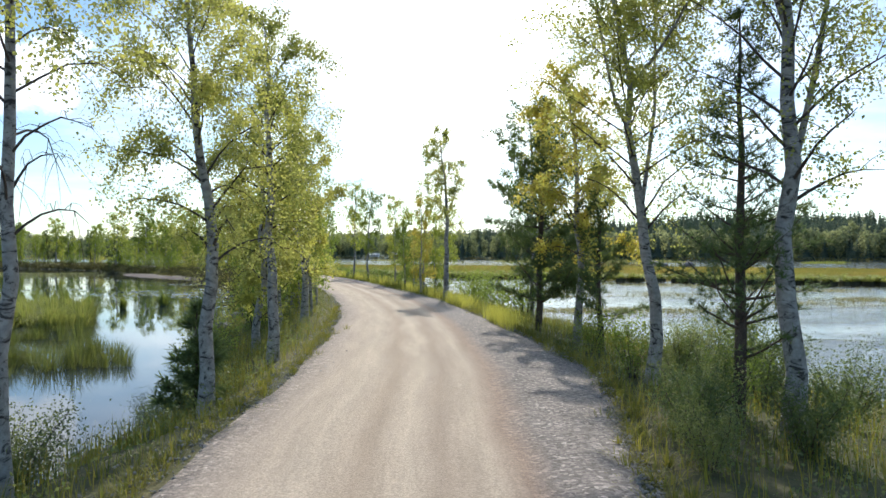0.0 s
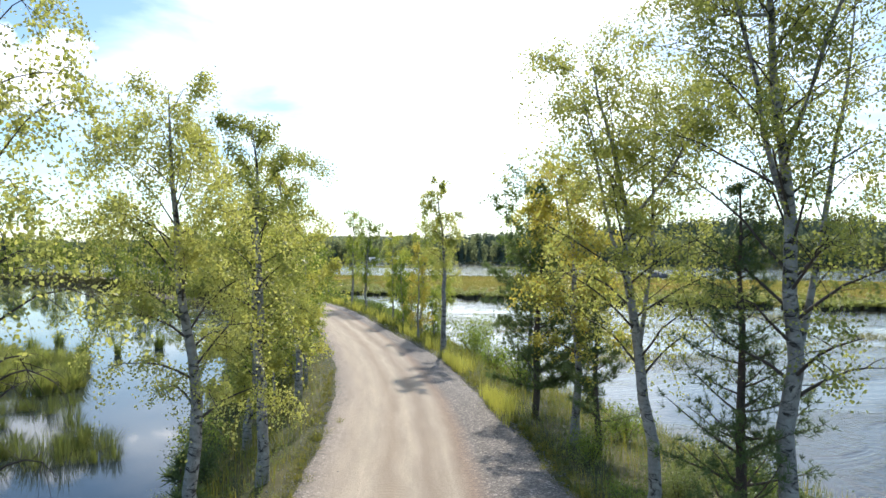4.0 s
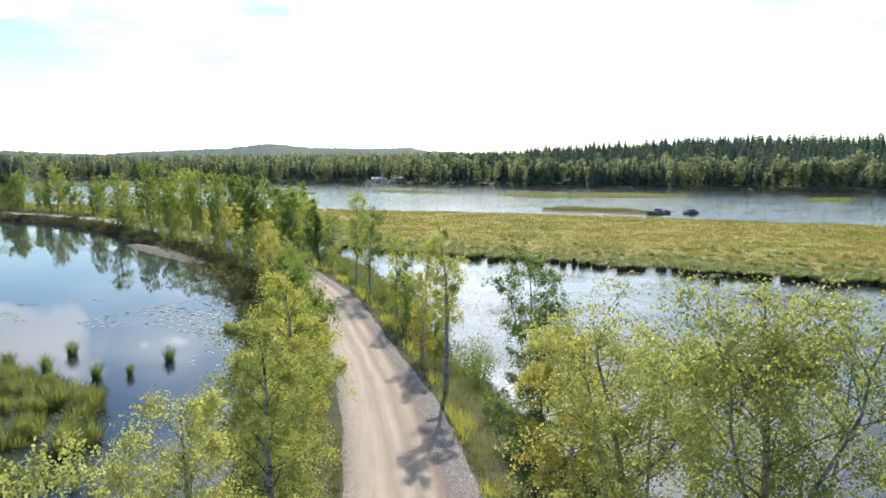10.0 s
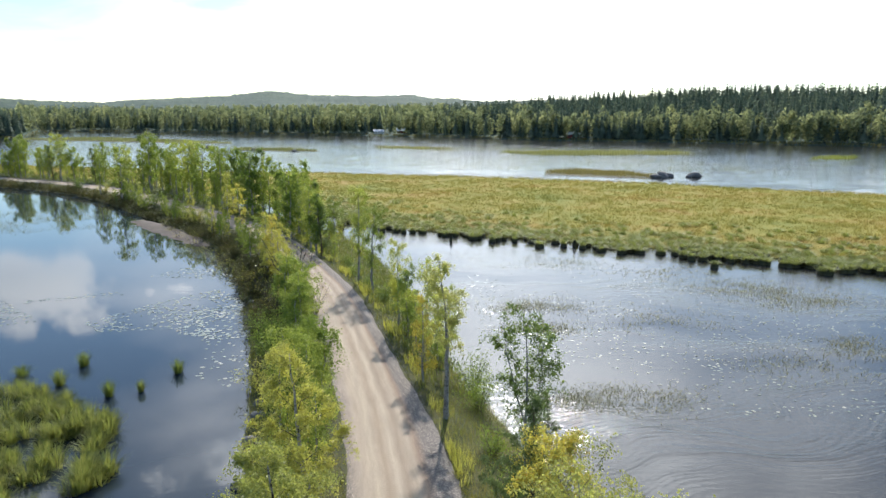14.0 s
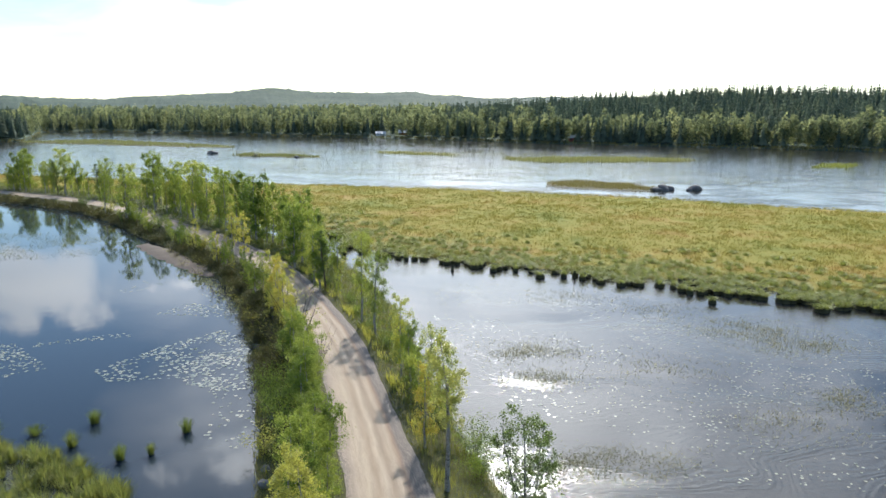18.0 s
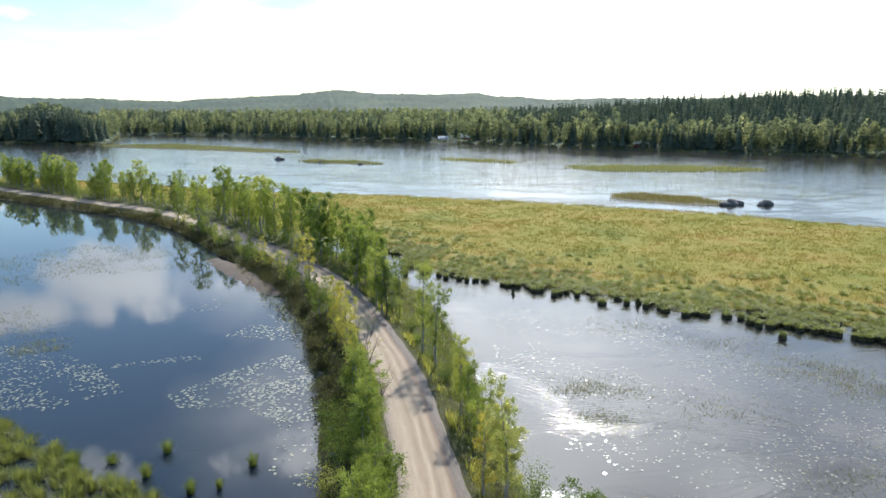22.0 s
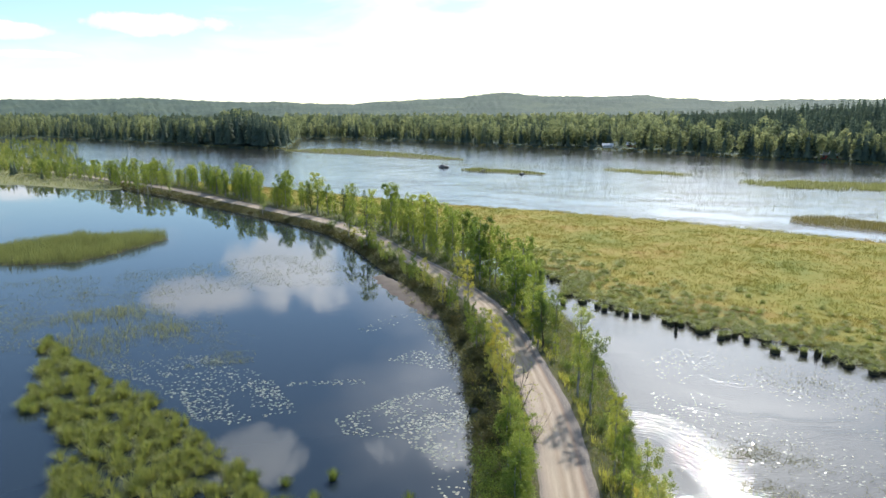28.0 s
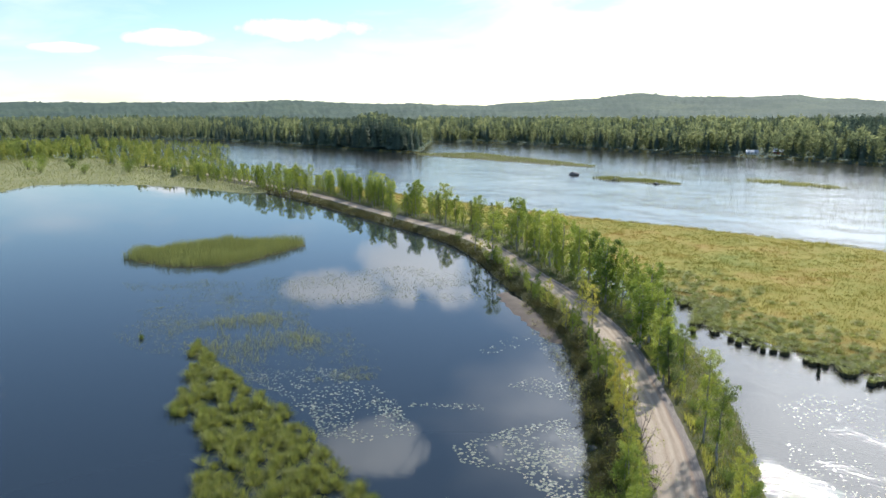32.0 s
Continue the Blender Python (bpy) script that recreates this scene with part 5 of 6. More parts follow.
for s in np.arange(262, 400, 2.6):          # taller growth where it comes ashore
    for k in range(2):
        q = bank_point(s + rng_row.uniform(-1.2, 1.2), rng_row.uniform(3.4, 13.0) if k or s < 300 else -rng_row.uniform(3.4, 7.5))[0]
        plant(int(rng_row.choice([0, 1, 2, 4])), q[0], q[1], rng_row.triangular(3.2, 5.2, 8.5), rng_row.uniform(0, 6.28))

BUSHES = [bush("willow_bush", 1.6, 140, nleaf=1800, leaf=0.08, label="dense willow bush on the lake bank"), bush("willow_bush", 1.2, 141, nleaf=1000, leaf=0.09, label="low willow bush on the bank"),
          bush("willow_bush", 1.5, 142, YELLOW_LEAF, 1000, leaf=0.09, label="yellowing willow bush on the bank"),
          bush("bank_shrub", 1.2, 143, SHRUB_LEAF, 700, 0.9, 0.12, label="low dark shrub at the water's edge")]
used_bush = set()


def plant_bush(k, x, y, size, z=None):
    m = Matrix.LocRotScale((x, y, (ground_at(x, y) if z is None else z) - 0.02), Euler((0, 0, rng_row.uniform(0, 6.28))), (size, size, size))
    if k not in used_bush:
        used_bush.add(k)
        BUSHES[k].matrix_basis = m
    else:
        copy_thing(BUSHES[k], m @ Matrix.Diagonal((1 / BUSHES[k].scale[0],) * 3 + (1,)))


for k, x, y, size in [(0, 4.4, 8.8, 0.55), (0, 3.9, 11.2, 0.5), (1, 6.4, 12.0, 0.8), (0, 4.2, 14.5, 0.6), (1, 6.0, 17.5, 0.8), (1, -4.6, 17.8, 1.0), (0, -4.4, 22.8, 1.2), (2, -4.6, 25, 1.2),
                      (0, 4.6, 24, 1.2), (1, 4.2, 28, 1.1), (0, 4.2, 33.2, 1.2), (0, 4.3, 36.3, 1.4), (1, 2.9, 42, 1.2), (0, 1.0, 48.6, 0.8), (1, 0.0, 51.0, 0.7), (0, -0.8, 53.0, 0.9), (1, -2.2, 57.4, 0.8), (1, -3.6, 62.0, 0.9), (0, -4.4, 65.4, 0.8), (1, -6.5, 43, 1.2), (3, -7.4, 50, 1.5), (3, -8.8, 54, 1.4), (3, -11.4, 62, 1.3), (3, -13.6, 67, 1.3),
                      (3, -16.6, 73, 1.3), (3, -19.4, 79, 1.3), (3, -22.9, 86, 1.2), (2, -26, 94, 1.5), (1, -31, 101.5, 1.4), (0, -37, 111, 1.3), (1, -43.5, 119, 1.3), (2, -52, 130, 1.4), (0, -60, 138, 1.4)]:
    plant_bush(k, x, y, size)
for s in np.arange(78, 300, 2.6):
    lw, rw = np.interp(s, along, left_w), np.interp(s, along, right_w)
    for u in (-lw + rng_row.uniform(0.2, 1.8), rng_row.uniform(4.0, rw - 0.5)):
        if rng_row.uniform() < ((0.12 if s < 112 else 0.4) if u > 0 else 0.75 if s < 98 else 0.35):
            q = bank_point(s, u)[0]
            plant_bush(int(rng_row.choice([0, 0, 1, 2])) if u > 0 or s < 86 else 3, q[0], q[1], rng_row.uniform(0.7, 1.5) * (1 if u > 0 or s < 98 else 0.8), q[2])
for seed, x, y, size in [(170, 2.8, 6.0, 0.42), (171, 3.1, 7.0, 0.55), (172, 3.5, 7.9, 0.55), (174, -4.4, 8.1, 0.7), (175, -4.8, 7.2, 0.8), (176, -4.2, 12.4, 0.5), (160, 4.0, 8.6, 0.6), (161, 4.5, 7.2, 0.62), (162, 4.9, 11.6, 0.72), (167, 5.8, 10.6, 0.8), (168, 6.6, 12.8, 0.9), (169, 6.3, 9.2, 0.75), (163, -3.6, 12.8, 0.6), (164, -4.1, 15.7, 0.85), (165, 5.6, 12.6, 0.7)]:
    stand(bush("willow_bush", 1.5, seed, HERB_LEAF, 5200, 0.6, 0.055, label="thick dark willow bush beside the road"), x, y, 0, size)
stand(conifer("pine_sapling", 1.7, 166, 0.08, 0.34, 40, label="knee-high pine sapling on the pond bank", group=ROW, whorls=6), -3.15, 11.0)
for s in np.arange(87, 322, 1.3):           # dark scrub along the pond's edge
    lw = np.interp(s, along, left_w)
    q = bank_point(s + rng_row.uniform(-0.4, 0.4), -lw + rng_row.uniform(-0.1, 1.3))[0]
    if rng_row.uniform() < 0.72:
        plant_bush(3, q[0], q[1], rng_row.uniform(0.35, 0.95), max(-0.05, q[2]))
stand(birch("birch_tree", 7.4, 150, 9000, 0.35, 0.19, (0.1, 0.1), 0.075, WILLOW_LEAF, girth=0.6, limbs=24, forks=2, droop=0.15, twigs=7, label="slender upright birch behind the pines at the lake's edge", **NEAR), 4.8, 23.8)
for x, y, size in [(-260, 250, 3.5), (-275, 240, 3.2), (-300, 262, 4.0), (-290, 228, 3.0), (-320, 245, 3.6), (-244, 240, 3.4), (-312, 222, 3.0), (-335, 232, 3.4), (-350, 250, 4.0), (-230, 236, 3.0)]:
    plant_bush(0, x, y, size, 0.35)


# ---- far woods ----
def far_template(kind, rng):
    """A coarse tree one unit high: pointed tiers for a spruce, a lumpy crown with loose sprays for a birch or pine."""
    tri = []
    if kind == "hill":                          # seen from more than half a kilometre
        for k in range(4):
            z = 0.08 + 0.8 * k / 4
            rr = 0.2 * (1.04 - z) * rng.uniform(0.8, 1.2)
            a0 = rng.uniform(0, 6)
            for i in range(4):
                a = a0 + i * 1.571
                tri.append([(0, 0, min(1.0, z + 0.34)), (rr * math.cos(a), rr * math.sin(a), z), (rr * math.cos(a + 1.6), rr * math.sin(a + 1.6), z + rng.uniform(-0.05, 0.05))])
    elif kind == "spruce":
        for k in range(8):
            z = 0.10 + 0.86 * k / 8
            r = 0.155 * (1.0 - z) * rng.uniform(0.85, 1.15)
            a0 = rng.uniform(0, 6)
            for i in range(6):
                a = a0 + i * 1.047 + rng.uniform(-0.25, 0.25)
                w = 0.62
                rr = r * rng.uniform(0.75, 1.25)
                tri.append([(0, 0, z + 0.15 * (1.05 - z) + 0.03), (rr * math.cos(a - w), rr * math.sin(a - w), z + rng.uniform(-0.01, 0.02)), (rr * 1.15 * math.cos(a), rr * 1.15 * math.sin(a), z - rng.uniform(0.0, 0.035))])
                tri.append([(0, 0, z + 0.15 * (1.05 - z) + 0.03), (rr * 1.15 * math.cos(a), rr * 1.15 * math.sin(a), z - 0.02), (rr * math.cos(a + w), rr * math.sin(a + w), z + rng.uniform(-0.01, 0.02))])
    else:
        n = 104
        q = unit(rng.normal(size=(n, 3))) * rng.uniform(0.35, 1.0, (n, 1)) * [0.15, 0.15, 0.37]
        q[:, :2] *= (1.15 - 0.9 * np.clip(q[:, 2:] + 0.1, 0, 1))
        c = q + [0, 0, 0.61]
        c[:12] = np.column_stack([rng.normal(0, 0.04, (12, 2)), rng.uniform(0.06, 0.4, 12)])
        d = unit(rng.normal(size=(n, 3)) + [0, 0, 0.6])
        w = unit(np.cross(d, rng.normal(size=(n, 3))))
        s = (0.06 * rng.uniform(0.5, 1.4, n))[:, None]
        return np.stack([c - d * s * 0.5 - w * s * 0.5, c - d * s * 0.3 + w * s * 0.55, c + d * s], 1).reshape(-1, 3)
    return np.array(tri).reshape(-1, 3)


def build_far_woods():
    rng = np.random.default_rng(41)
    temps = {k: [far_template(k, rng) for _ in range(6)] for k in ("spruce", "birch", "shore", "hill")}
    out, shade = {k: [] for k in temps}, {k: [] for k in temps}

    def place(kind, x, y, z, h):
        a = rng.uniform(0, 2 * np.pi)
        t = temps[kind][rng.integers(6)]
        c, s = math.cos(a), math.sin(a)
        wide = h * (rng.uniform(0.95, 1.35) if kind == "spruce" else rng.uniform(0.75, 1.25))
        shade[kind].append(np.full(len(t), rng.uniform(0, 1)))
        out[kind].append(np.column_stack([(t[:, 0] * c - t[:, 1] * s) * wide + x, (t[:, 0] * s + t[:, 1] * c) * wide + y, t[:, 2] * h + z]))

    for _ in range(7800):
        b = rng.uniform(-62, 44)
        rs = np.interp(b, *np.array(FAR_SHORE).T)
        d = rng.uniform(0, 1) ** 1.5 * 330 + 6
        if abs((b + 1.1) * 8.5) < 9 and d < 20:
            continue
        r = rs + d
        x, y = r * math.sin(radians(b)), r * math.cos(radians(b))
        z = float(far_height(np.array(b), np.array(r))) - 0.3
        head = -36.2 < b < -26.8
        dark = 0.92 if head else 0.6 if -43 < b < -36 else 0.22 if b < -38 else (1.05 if b > 4 and d > 45 else (0.55 if d > 50 else 0.35))
        patch = 0.25 * float(ripple(np.array([[x, y]]), 0.012)[0])
        kind = "spruce" if rng.uniform() < dark + patch else "birch"
        h = rng.uniform(8, 18) if d < 40 else rng.uniform(13, 22)
        if head:                            # a rounded knoll of old spruce, lower towards its ends
            h = rng.uniform(11, 17) + 11 * math.exp(-((b + 30.2) / 2.0) ** 2) + 6 * math.exp(-((b + 34.6) / 1.3) ** 2)
        place(kind, x, y, z, h)
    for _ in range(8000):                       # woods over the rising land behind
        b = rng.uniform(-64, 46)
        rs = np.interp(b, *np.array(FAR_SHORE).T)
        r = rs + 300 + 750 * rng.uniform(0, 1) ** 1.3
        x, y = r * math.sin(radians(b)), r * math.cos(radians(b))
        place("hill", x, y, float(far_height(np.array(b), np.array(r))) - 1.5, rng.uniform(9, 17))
    for _ in range(2100):                       # the wood where the causeway comes ashore
        b, r = rng.uniform(-64, -41.5), rng.uniform(290, 620)
        x, y = r * math.sin(radians(b)), r * math.cos(radians(b))
        s, u = bank_near(x, y)
        if (-16 < u < 60 and r < 460 or r > 470) and abs(u) > 3.2:
            place("shore" if rng.uniform() < 0.9 else "spruce", x, y, 0.2, rng.uniform(5, 13) * (0.4 + 0.6 * min(1.0, (-41.5 - b) / 9)))
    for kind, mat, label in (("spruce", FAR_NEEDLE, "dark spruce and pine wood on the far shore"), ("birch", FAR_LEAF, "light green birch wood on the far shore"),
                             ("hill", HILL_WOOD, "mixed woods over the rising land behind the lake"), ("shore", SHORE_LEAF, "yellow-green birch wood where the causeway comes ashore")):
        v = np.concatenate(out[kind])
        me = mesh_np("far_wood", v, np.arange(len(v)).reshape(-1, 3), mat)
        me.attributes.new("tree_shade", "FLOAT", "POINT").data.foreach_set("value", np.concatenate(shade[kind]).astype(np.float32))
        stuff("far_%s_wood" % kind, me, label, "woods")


build_far_woods()


# ---- water plants, stones, small things ----
def pad_material():
    m, t, b = material("lily_pad", 0.14)
    g = t.nodes.new("ShaderNodeNewGeometry")
    t.links.new(ramp(t, [(0.0, (0.11, 0.125, 0.075)), (0.6, (0.19, 0.20, 0.125)), (1.0, (0.30, 0.27, 0.17))], g.outputs["Random Per Island"]), b.inputs["Base Color"])
    b.inputs["Specular IOR Level"].default_value = 1.0
    return m


LILY = pad_material()


def build_lilies():
    rng = np.random.default_rng(51)

    def pads(name, pts, size, label):
        n = len(pts)
        a0 = rng.uniform(0, 2 * np.pi, n)
        ang = np.linspace(0.22, 2 * np.pi - 0.22, 9)
        r = size * rng.uniform(0.6, 1.3, n)
        tilt = rng.normal(0, 0.05, (n, 2))
        rim = np.stack([r[:, None] * np.cos(a0[:, None] + ang), r[:, None] * np.sin(a0[:, None] + ang)], -1)
        z = 0.012 + (rim * tilt[:, None]).sum(-1).clip(-0.006, 0.05)
        v = np.concatenate([np.concatenate([pts, np.full((n, 1), 0.012)], 1)[:, None], np.concatenate([pts[:, None] + rim, z[..., None]], -1)], 1)
        tri = np.array([[0, i, i + 1] for i in range(1, 9)])
        f = (np.arange(n)[:, None, None] * 10 + tri[None]).reshape(-1, 3)
        stuff(name, mesh_np(name, v.reshape(-1, 3), f, LILY), label, "lily pads")

    near_bank = [(-22.7, 51.2), (-19.4, 56.3), (-15.4, 60.8), (-12.6, 57), (-9.4, 50), (-9.2, 47), (-12.3, 46.5), (-17.0, 49), (-20.6, 48.6)]
    p = scatter(rng, near_bank, 1500)
    pads("lily_pads", p[ripple(p, 0.55, 3.0) > rng.uniform(-0.9, 0.6, len(p))], 0.115, "raft of pale green lily pads by the causeway")
    out = [(-39.1, 52.8), (-32.1, 58.3), (-26.3, 51.9), (-30, 48.2), (-34, 48.2)]
    p = scatter(rng, out, 800)
    q = np.concatenate([scatter(rng, [(-30, 56.8), (-23, 59.2), (-23.5, 60.4), (-30, 58)], 60), scatter(rng, [(-51, 57), (-43, 62.8), (-33, 59), (-35, 50), (-43, 54)], 480), scatter(rng, [(-23, 66), (-16.5, 64.5), (-15.5, 67.5), (-21, 70)], 170),
                        scatter(rng, [(-31, 75), (-27, 83), (-24, 82), (-28, 74)], 40), scatter(rng, [(-16, 56), (-9.6, 44), (-8.4, 38), (-11, 37), (-13, 46)], 70), scatter(rng, [(-25, 88), (-14, 64), (-11.6, 60), (-14, 60), (-27, 86)], 420), scatter(rng, [(-8.6, 38), (-8.2, 44), (-9.6, 50), (-12.6, 56.5), (-15, 59), (-16.2, 58.4), (-13.6, 55), (-10.8, 49), (-9.4, 43)], 260)])
    pads("lily_pads_scattered", np.concatenate([p[ripple(p, 0.5, 1.0) > rng.uniform(-0.8, 0.9, len(p))], q]), 0.105, "scattered lily pads on the pond")
    p = scatter(rng, [(3.6, 60), (9, 34), (30, 30), (40, 44), (34, 62), (20, 74), (2, 84)], 6500)
    keep = ripple(p, 0.28, 4.0) > rng.uniform(-0.6, 1.1, len(p))
    pads("lily_pads_lake", p[keep], 0.08, "scattered lily pads shining on the lake")


def boulder(name, x, y, z, size, seed, label, flat=0.6, group=""):
    rng = np.random.default_rng(seed)
    bm = bmesh.new()
    bmesh.ops.create_icosphere(bm, subdivisions=3, radius=1.0)
    k = rng.uniform(-3, 3, 3)
    for v in bm.verts:
        n = noise.noise(v.co * 1.1 + Vector(k)) * 0.42 + noise.noise(v.co * 2.7 + Vector(k)) * 0.16
        v.co = v.co * (1 + n)
        v.co.z *= flat
    bm.normal_update()
    me = bpy.data.meshes.new(name)
    bm.to_mesh(me)
    bm.free()
    me.materials.append(STONE)
    for p in me.polygons:
        p.use_smooth = True
    ob = new(name, me)
    ob.matrix_basis = Matrix.LocRotScale((x, y, z), Euler((0, 0, rng.uniform(0, 6))), (size, size * rng.uniform(0.7, 1.0), size))
    return tagged(ob, label, "boulder", group)


def build_stones():
    for i, (x, y, s) in enumerate([(62.5, 165, 1.3), (64.6, 166.0, 2.0), (66.5, 166.5, 1.4), (72.5, 165.5, 1.7), (70.6, 164.4, 0.7), (-80, 315, 2.2), (-58, 297.5, 1.4), (-40, 288, 1.2)]):
        boulder("boulder", x, y, 0.1, s, 60 + i, "dark grey boulder rising from the lake", group="lake boulders")
    rng = np.random.default_rng(61)
    for i, (x, y, s) in enumerate([(-3.85, 10.1, 0.3), (-3.6, 10.7, 0.24), (-4.1, 9.6, 0.24), (-3.5, 11.2, 0.2), (-3.75, 10.5, 0.16), (-6.7, 31, 0.4), (-6.9, 33.6, 0.45), (-7.1, 35.2, 0.35), (-7.3, 38, 0.4), (-6.4, 27, 0.35), (-7.8, 41.5, 0.4), (-8.6, 45.0, 0.45), (-10, 51, 0.4), (-11.6, 55.5, 0.45)]):
        boulder("bank_stone", x, y, 0.06, s, 80 + i, "wet grey stone at the pond's edge", 0.7, "bank stones")
    # loose pebbles along the shoulders
    n = 9000
    s = np.concatenate([rng.uniform(40, 62, n * 3 // 4), rng.uniform(62, 90, n // 4)])
    right_side = rng.uniform(0, 1, n) < 0.62
    u = np.where(right_side, 2.0 + rng.beta(2.0, 2.4, n) * (0.55 + np.interp(s, SHOULDER_S, SHOULDER_W)), rng.normal(-2.05, 0.2, n))
    p = bank_point(s, u)
    p[:, 2] = np.maximum(0.95 - 0.012 * np.abs(u), p[:, 2]) + 0.012
    octa = np.array([[1, 0, 0], [0, 1, 0], [-1, 0, 0], [0, -1, 0], [0, 0, 0.7], [0, 0, -0.6]], float)
    tri = np.array([[0, 1, 4], [1, 2, 4], [2, 3, 4], [3, 0, 4], [1, 0, 5], [2, 1, 5], [3, 2, 5], [0, 3, 5]])
    size = 0.010 + 0.022 * rng.uniform(0, 1, n) ** 3
    v = p[:, None] + (octa[None] * rng.uniform(0.6, 1.3, (n, 6, 1))) * size[:, None, None]
    f = (np.arange(n)[:, None, None] * 6 + tri[None]).reshape(-1, 3)
    stuff("shoulder_gravel", mesh_np("shoulder_gravel", v.reshape(-1, 3), f, PEBBLE, True), "loose grey gravel on the road shoulders", "gravel")


def build_tufts():
    rng = np.random.default_rng(71)
    for x, y, h, r in [(-24.2, 40.2, 1.2, 0.7), (-18.9, 38.9, 1.05, 0.42), (-18.9, 42.0, 1.0, 0.42), (-12.8, 40.4, 0.95, 0.4), (-15.5, 37.1, 1.05, 0.35), (-14.0, 37.6, 0.75, 0.22), (-62.5, 62.8, 0.9, 0.5), (-56.0, 56.8, 1.0, 0.7), (-70.5, 61.4, 0.7, 0.4), (-21.8, 40.6, 0.7, 0.5),
                       (-49.2, 46.2, 1.2, 0.9), (-46.8, 47.2, 1.0, 0.7), (-60.3, 59.8, 0.9, 0.5)]:
        v, f = clump(rng, 0, 0, r * 1.15, h, 210, 0.02, 0.0, 0.7)
        ob = solid("rush_tuft", mesh_np("rush_tuft", v, f, REED))
        ob.location = (x, y, 0)
        tagged(ob, "single tuft of green rushes standing in the pond", "rushes", "tufts in the pond")


def build_stumps():
    rng = np.random.default_rng(72)
    for x, y, h in [(6.8, 82.9, 0.75), (20.6, 77.9, 0.8), (41, 66.2, 0.6)]:
        heap = Heap()
        z = np.linspace(-0.3, h, 6)
        tube(heap, np.column_stack([rng.normal(0, 0.03, (6, 2)), z]), np.array([0.26, 0.24, 0.2, 0.19, 0.2, 0.12]), 9)
        ob = solid("tree_stump", heap.mesh("tree_stump", PEAT, True))
        ob.location = (x, y, 0)
        tagged(ob, "dark rotten stump standing in the shallow lake", "stump", "stumps in the lake")


def bare_shrub(h, seed):
    rng = np.random.default_rng(seed)
    root = new("bare_shrub")
    root.empty_display_size = 0.2
    heap, at = Heap(), []
    for i in range(9):
        az, out = i * 2.4 + rng.uniform(-0.5, 0.5), h * rng.uniform(0.1, 0.55)
        q = np.linspace(0, 1, 6)[:, None]
        stem = np.array([math.cos(az) * out, math.sin(az) * out, h * rng.uniform(0.6, 1.0)]) * q ** [[1.0, 1.0, 0.8]] + np.cumsum(rng.normal(0, 0.02 * h, (6, 3)), 0) * q
        stem[0, 2] = -0.15
        tube(heap, stem, (0.006 * h + 0.006) * (1 - 0.8 * q[:, 0]), 4)
        for _ in range(9):
            j = rng.integers(1, 5)
            d = unit(rng.normal(0, 1, 3) + [math.cos(az), math.sin(az), 0.8])
            w = np.linspace(0, 1, 3)[:, None]
            tw = stem[j] + d * h * rng.uniform(0.12, 0.28) * w
            tube(heap, tw, 0.006 * (1.2 - w[:, 0]), 3)
            at.append(tw[2] + rng.normal(0, 0.06, (3, 3)))
    v, f = leaves(rng, np.concatenate(at), 0.07)
    tagged(solid("twig_work", heap.mesh("twig_work", TWIG, True), root), kind="stuff")
    tagged(solid("leaf_remnant", mesh_np("leaf_remnant", v, f, YELLOW_LEAF), root, "few withered leaves"), kind="stuff")
    return tagged(root, "nearly leafless grey shrub on the bank", "shrub", "bare shrubs")


def build_bare_shrubs():
    first = bare_shrub(2.2, 73)
    stand(first, -7.5, 52.4, 0.3, 2.3)
    for x, y, s in [(-5.6, 49.2, 1.2), (-9.5, 61.5, 1.4), (-14.5, 64.5, 0.9), (-17, 69.5, 0.9), (-19.5, 74, 0.9), (-21.5, 78, 0.9), (-23.5, 82.5, 0.8), (-12.8, 60.5, 0.8), (-10.5, 56.0, 0.8), (-26.5, 87.0, 0.9), (-29, 92, 0.8), (-16, 66.5, 0.8), (-8.0, 47.5, 0.7), (-8.8, 50.5, 0.8), (-9.6, 53, 0.7), (-11.4, 57.5, 0.9), (-13.6, 62, 0.8), (-15.4, 67.5, 0.7), (-18.2, 72.5, 0.8), (-20.6, 77, 0.7), (-6.8, 41, 0.7), (-24.6, 86.5, 0.8), (-30.6, 95, 0.8)]:
        copy_thing(first, Matrix.LocRotScale((x, y, ground_at(x, y) - 0.02), Euler((0, 0, x * 3.7)), (s, s, s)) @ Matrix.Diagonal((1 / 2.3,) * 3 + (1,)))


def plain(name, colour, rough=0.7):
    m, t, b = material(name, rough)
    t.links.new(ramp(t, [(0.3, tuple(c * 0.85 for c in colour)), (0.7, colour)], noise_of(t, 1.5, 6)), b.inputs["Base Color"])
    return m


def box(bm, x0, y0, z0, x1, y1, z1):
    bmesh.ops.create_cube(bm, size=1, matrix=Matrix.Translation(((x0 + x1) / 2, (y0 + y1) / 2, (z0 + z1) / 2)) @ Matrix.Diagonal((x1 - x0, y1 - y0, z1 - z0, 1)))


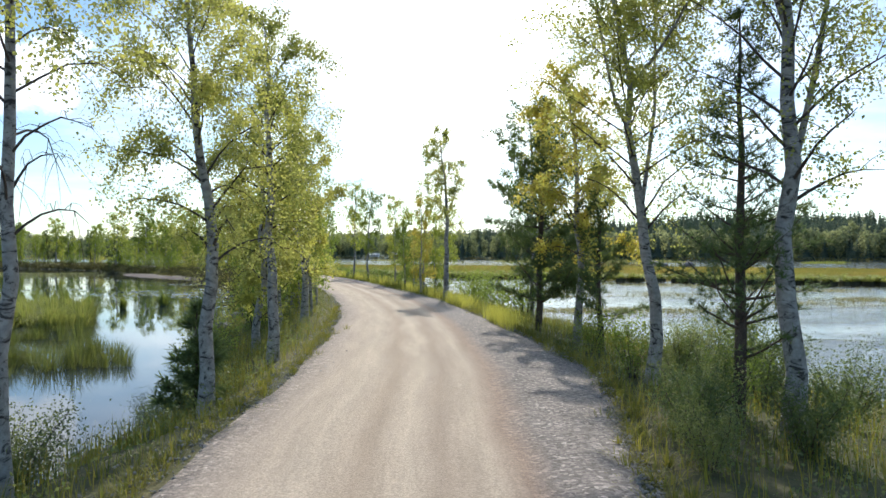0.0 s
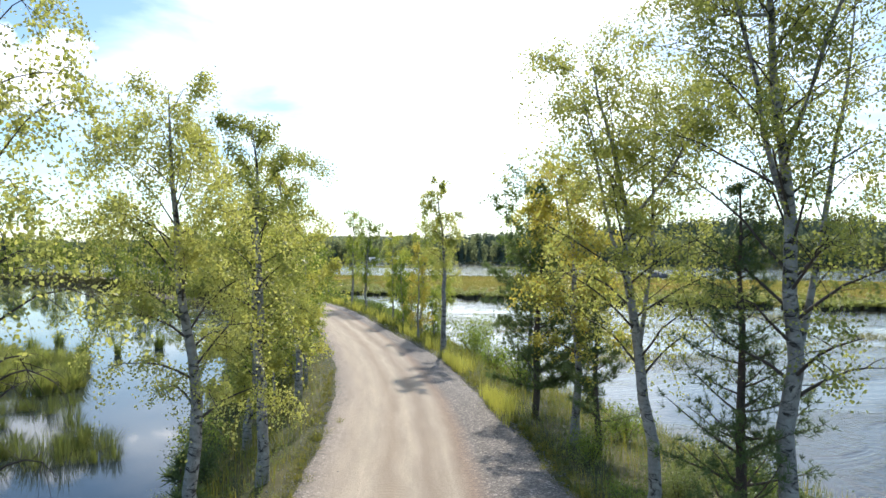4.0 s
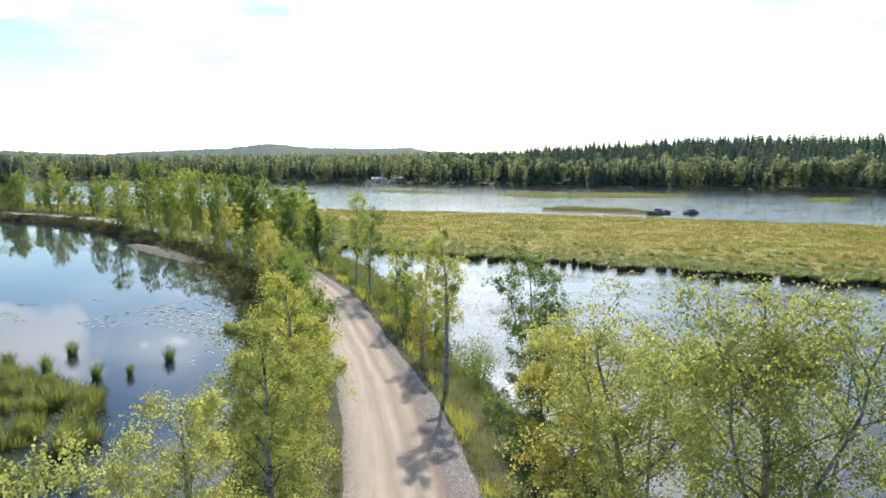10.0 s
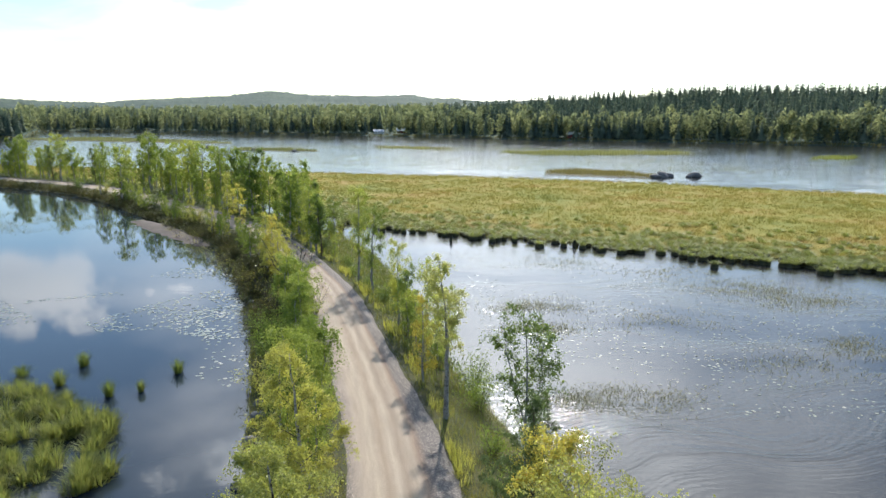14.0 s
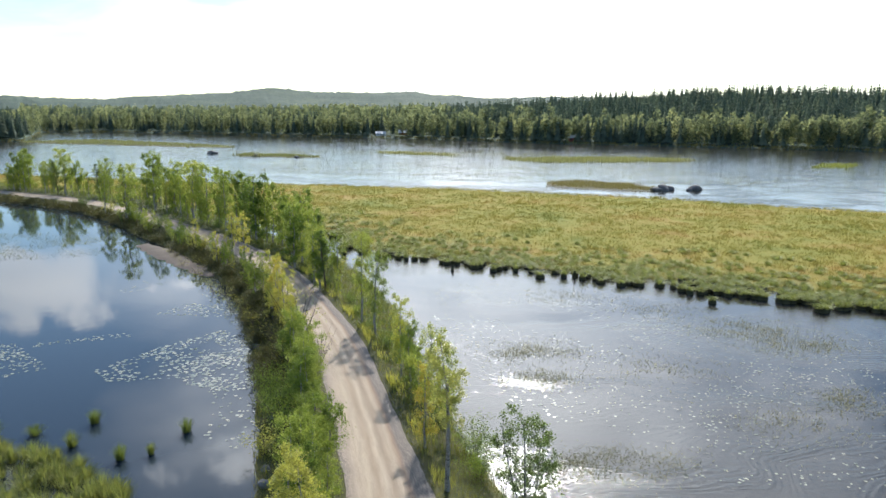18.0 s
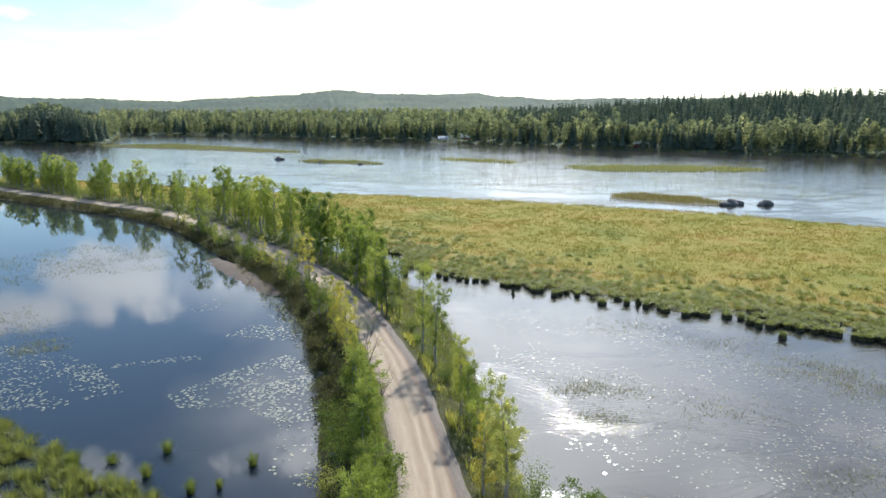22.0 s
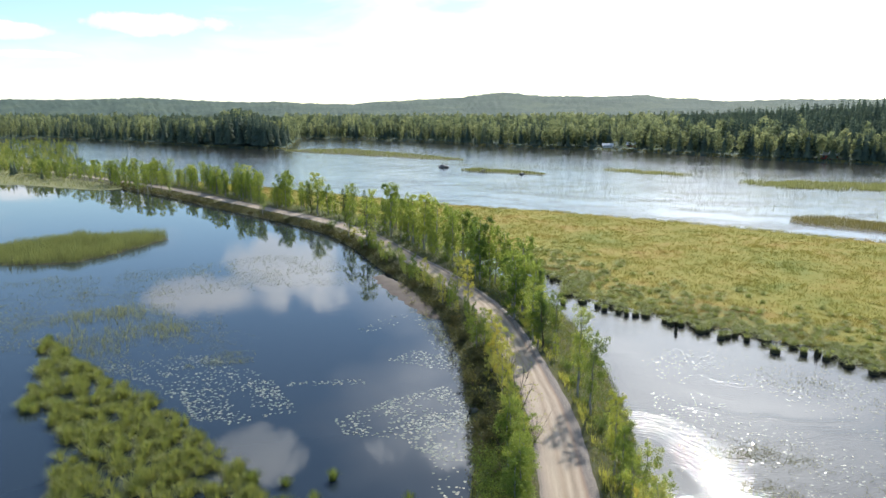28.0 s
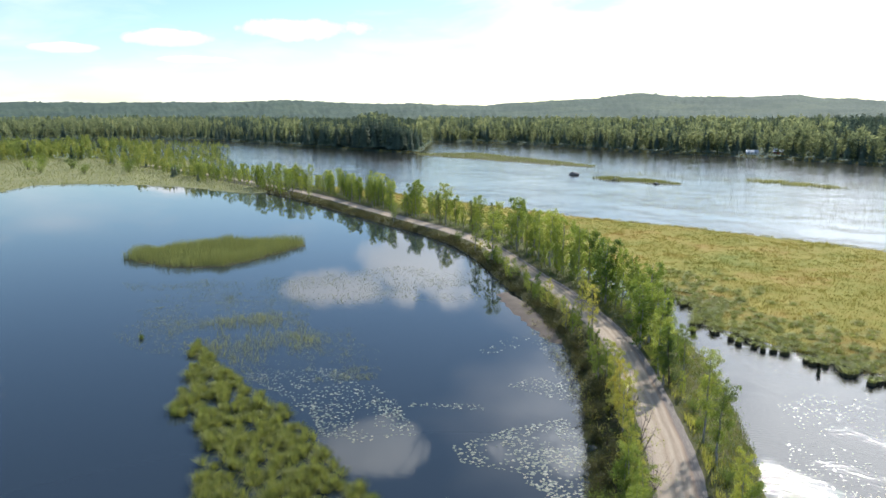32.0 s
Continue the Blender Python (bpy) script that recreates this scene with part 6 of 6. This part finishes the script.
WHITE_PAINT, TIN, RED_PAINT, GLASS_DARK = plain("white_paint", (0.8, 0.8, 0.78)), plain("pale_tin_roof", (0.62, 0.63, 0.64), 0.35), plain("red_ochre_paint", (0.28, 0.06, 0.04)), plain("dark_glass", (0.03, 0.035, 0.04), 0.1)


def cottage(x, y, turn, w, d, h, wall, label):
    root = new("cottage")
    root.matrix_basis = pose(x, y, 0.9, 0, 0, turn)
    bm = bmesh.new()
    box(bm, -w / 2, -d / 2, -0.6, w / 2, d / 2, h)
    body = part("wall", bm, wall, root)
    bm = bmesh.new()
    e = 0.5
    prof = [(-d / 2 - e, h - 0.1), (0, h + d * 0.32), (d / 2 + e, h - 0.1), (d / 2 + e, h - 0.28), (0, h + d * 0.32 - 0.18), (-d / 2 - e, h - 0.28)]
    ends = [[bm.verts.new((sx * (w / 2 + e), py, pz)) for py, pz in prof] for sx in (-1, 1)]
    for i in range(6):
        bm.faces.new([ends[0][i], ends[0][(i + 1) % 6], ends[1][(i + 1) % 6], ends[1][i]])
    bm.faces.new(ends[0][::-1])
    bm.faces.new(ends[1])
    part("roof", bm, TIN, root, "pale tin roof")
    for k in (-0.3, 0.0, 0.3):
        bm = bmesh.new()
        box(bm, k * w - 0.5, -d / 2 - 0.04, 0.9, k * w + 0.5, -d / 2 + 0.02, 2.0)
        part("window", bm, GLASS_DARK, body)
    return tagged(root, label, "cottage", "lakeside cottages")


build_land("gravel_bank", [(-36.5, 103), (-31, 98), (-26, 91), (-22.5, 86), (-20.5, 81.5), (-23.2, 81.5), (-28.5, 88.5), (-33, 94), (-37.5, 101)], 0.22, SANDBANK, "bare reddish gravel bank at the pond's edge", 0.7, 0.9)
build_lilies()
build_stones()
build_tufts()
build_stumps()
build_bare_shrubs()
cottage(-10.5, 496, 4, 6.5, 4.5, 1.7, WHITE_PAINT, "white lakeside cottage with a pale tin roof")
cottage(6, 500, -8, 7, 5, 2.3, RED_PAINT, "small red lakeside cottage with a pale roof")
cottage(103, 402, -15, 8, 6, 2.5, RED_PAINT, "red cottage among trees on the far shore")
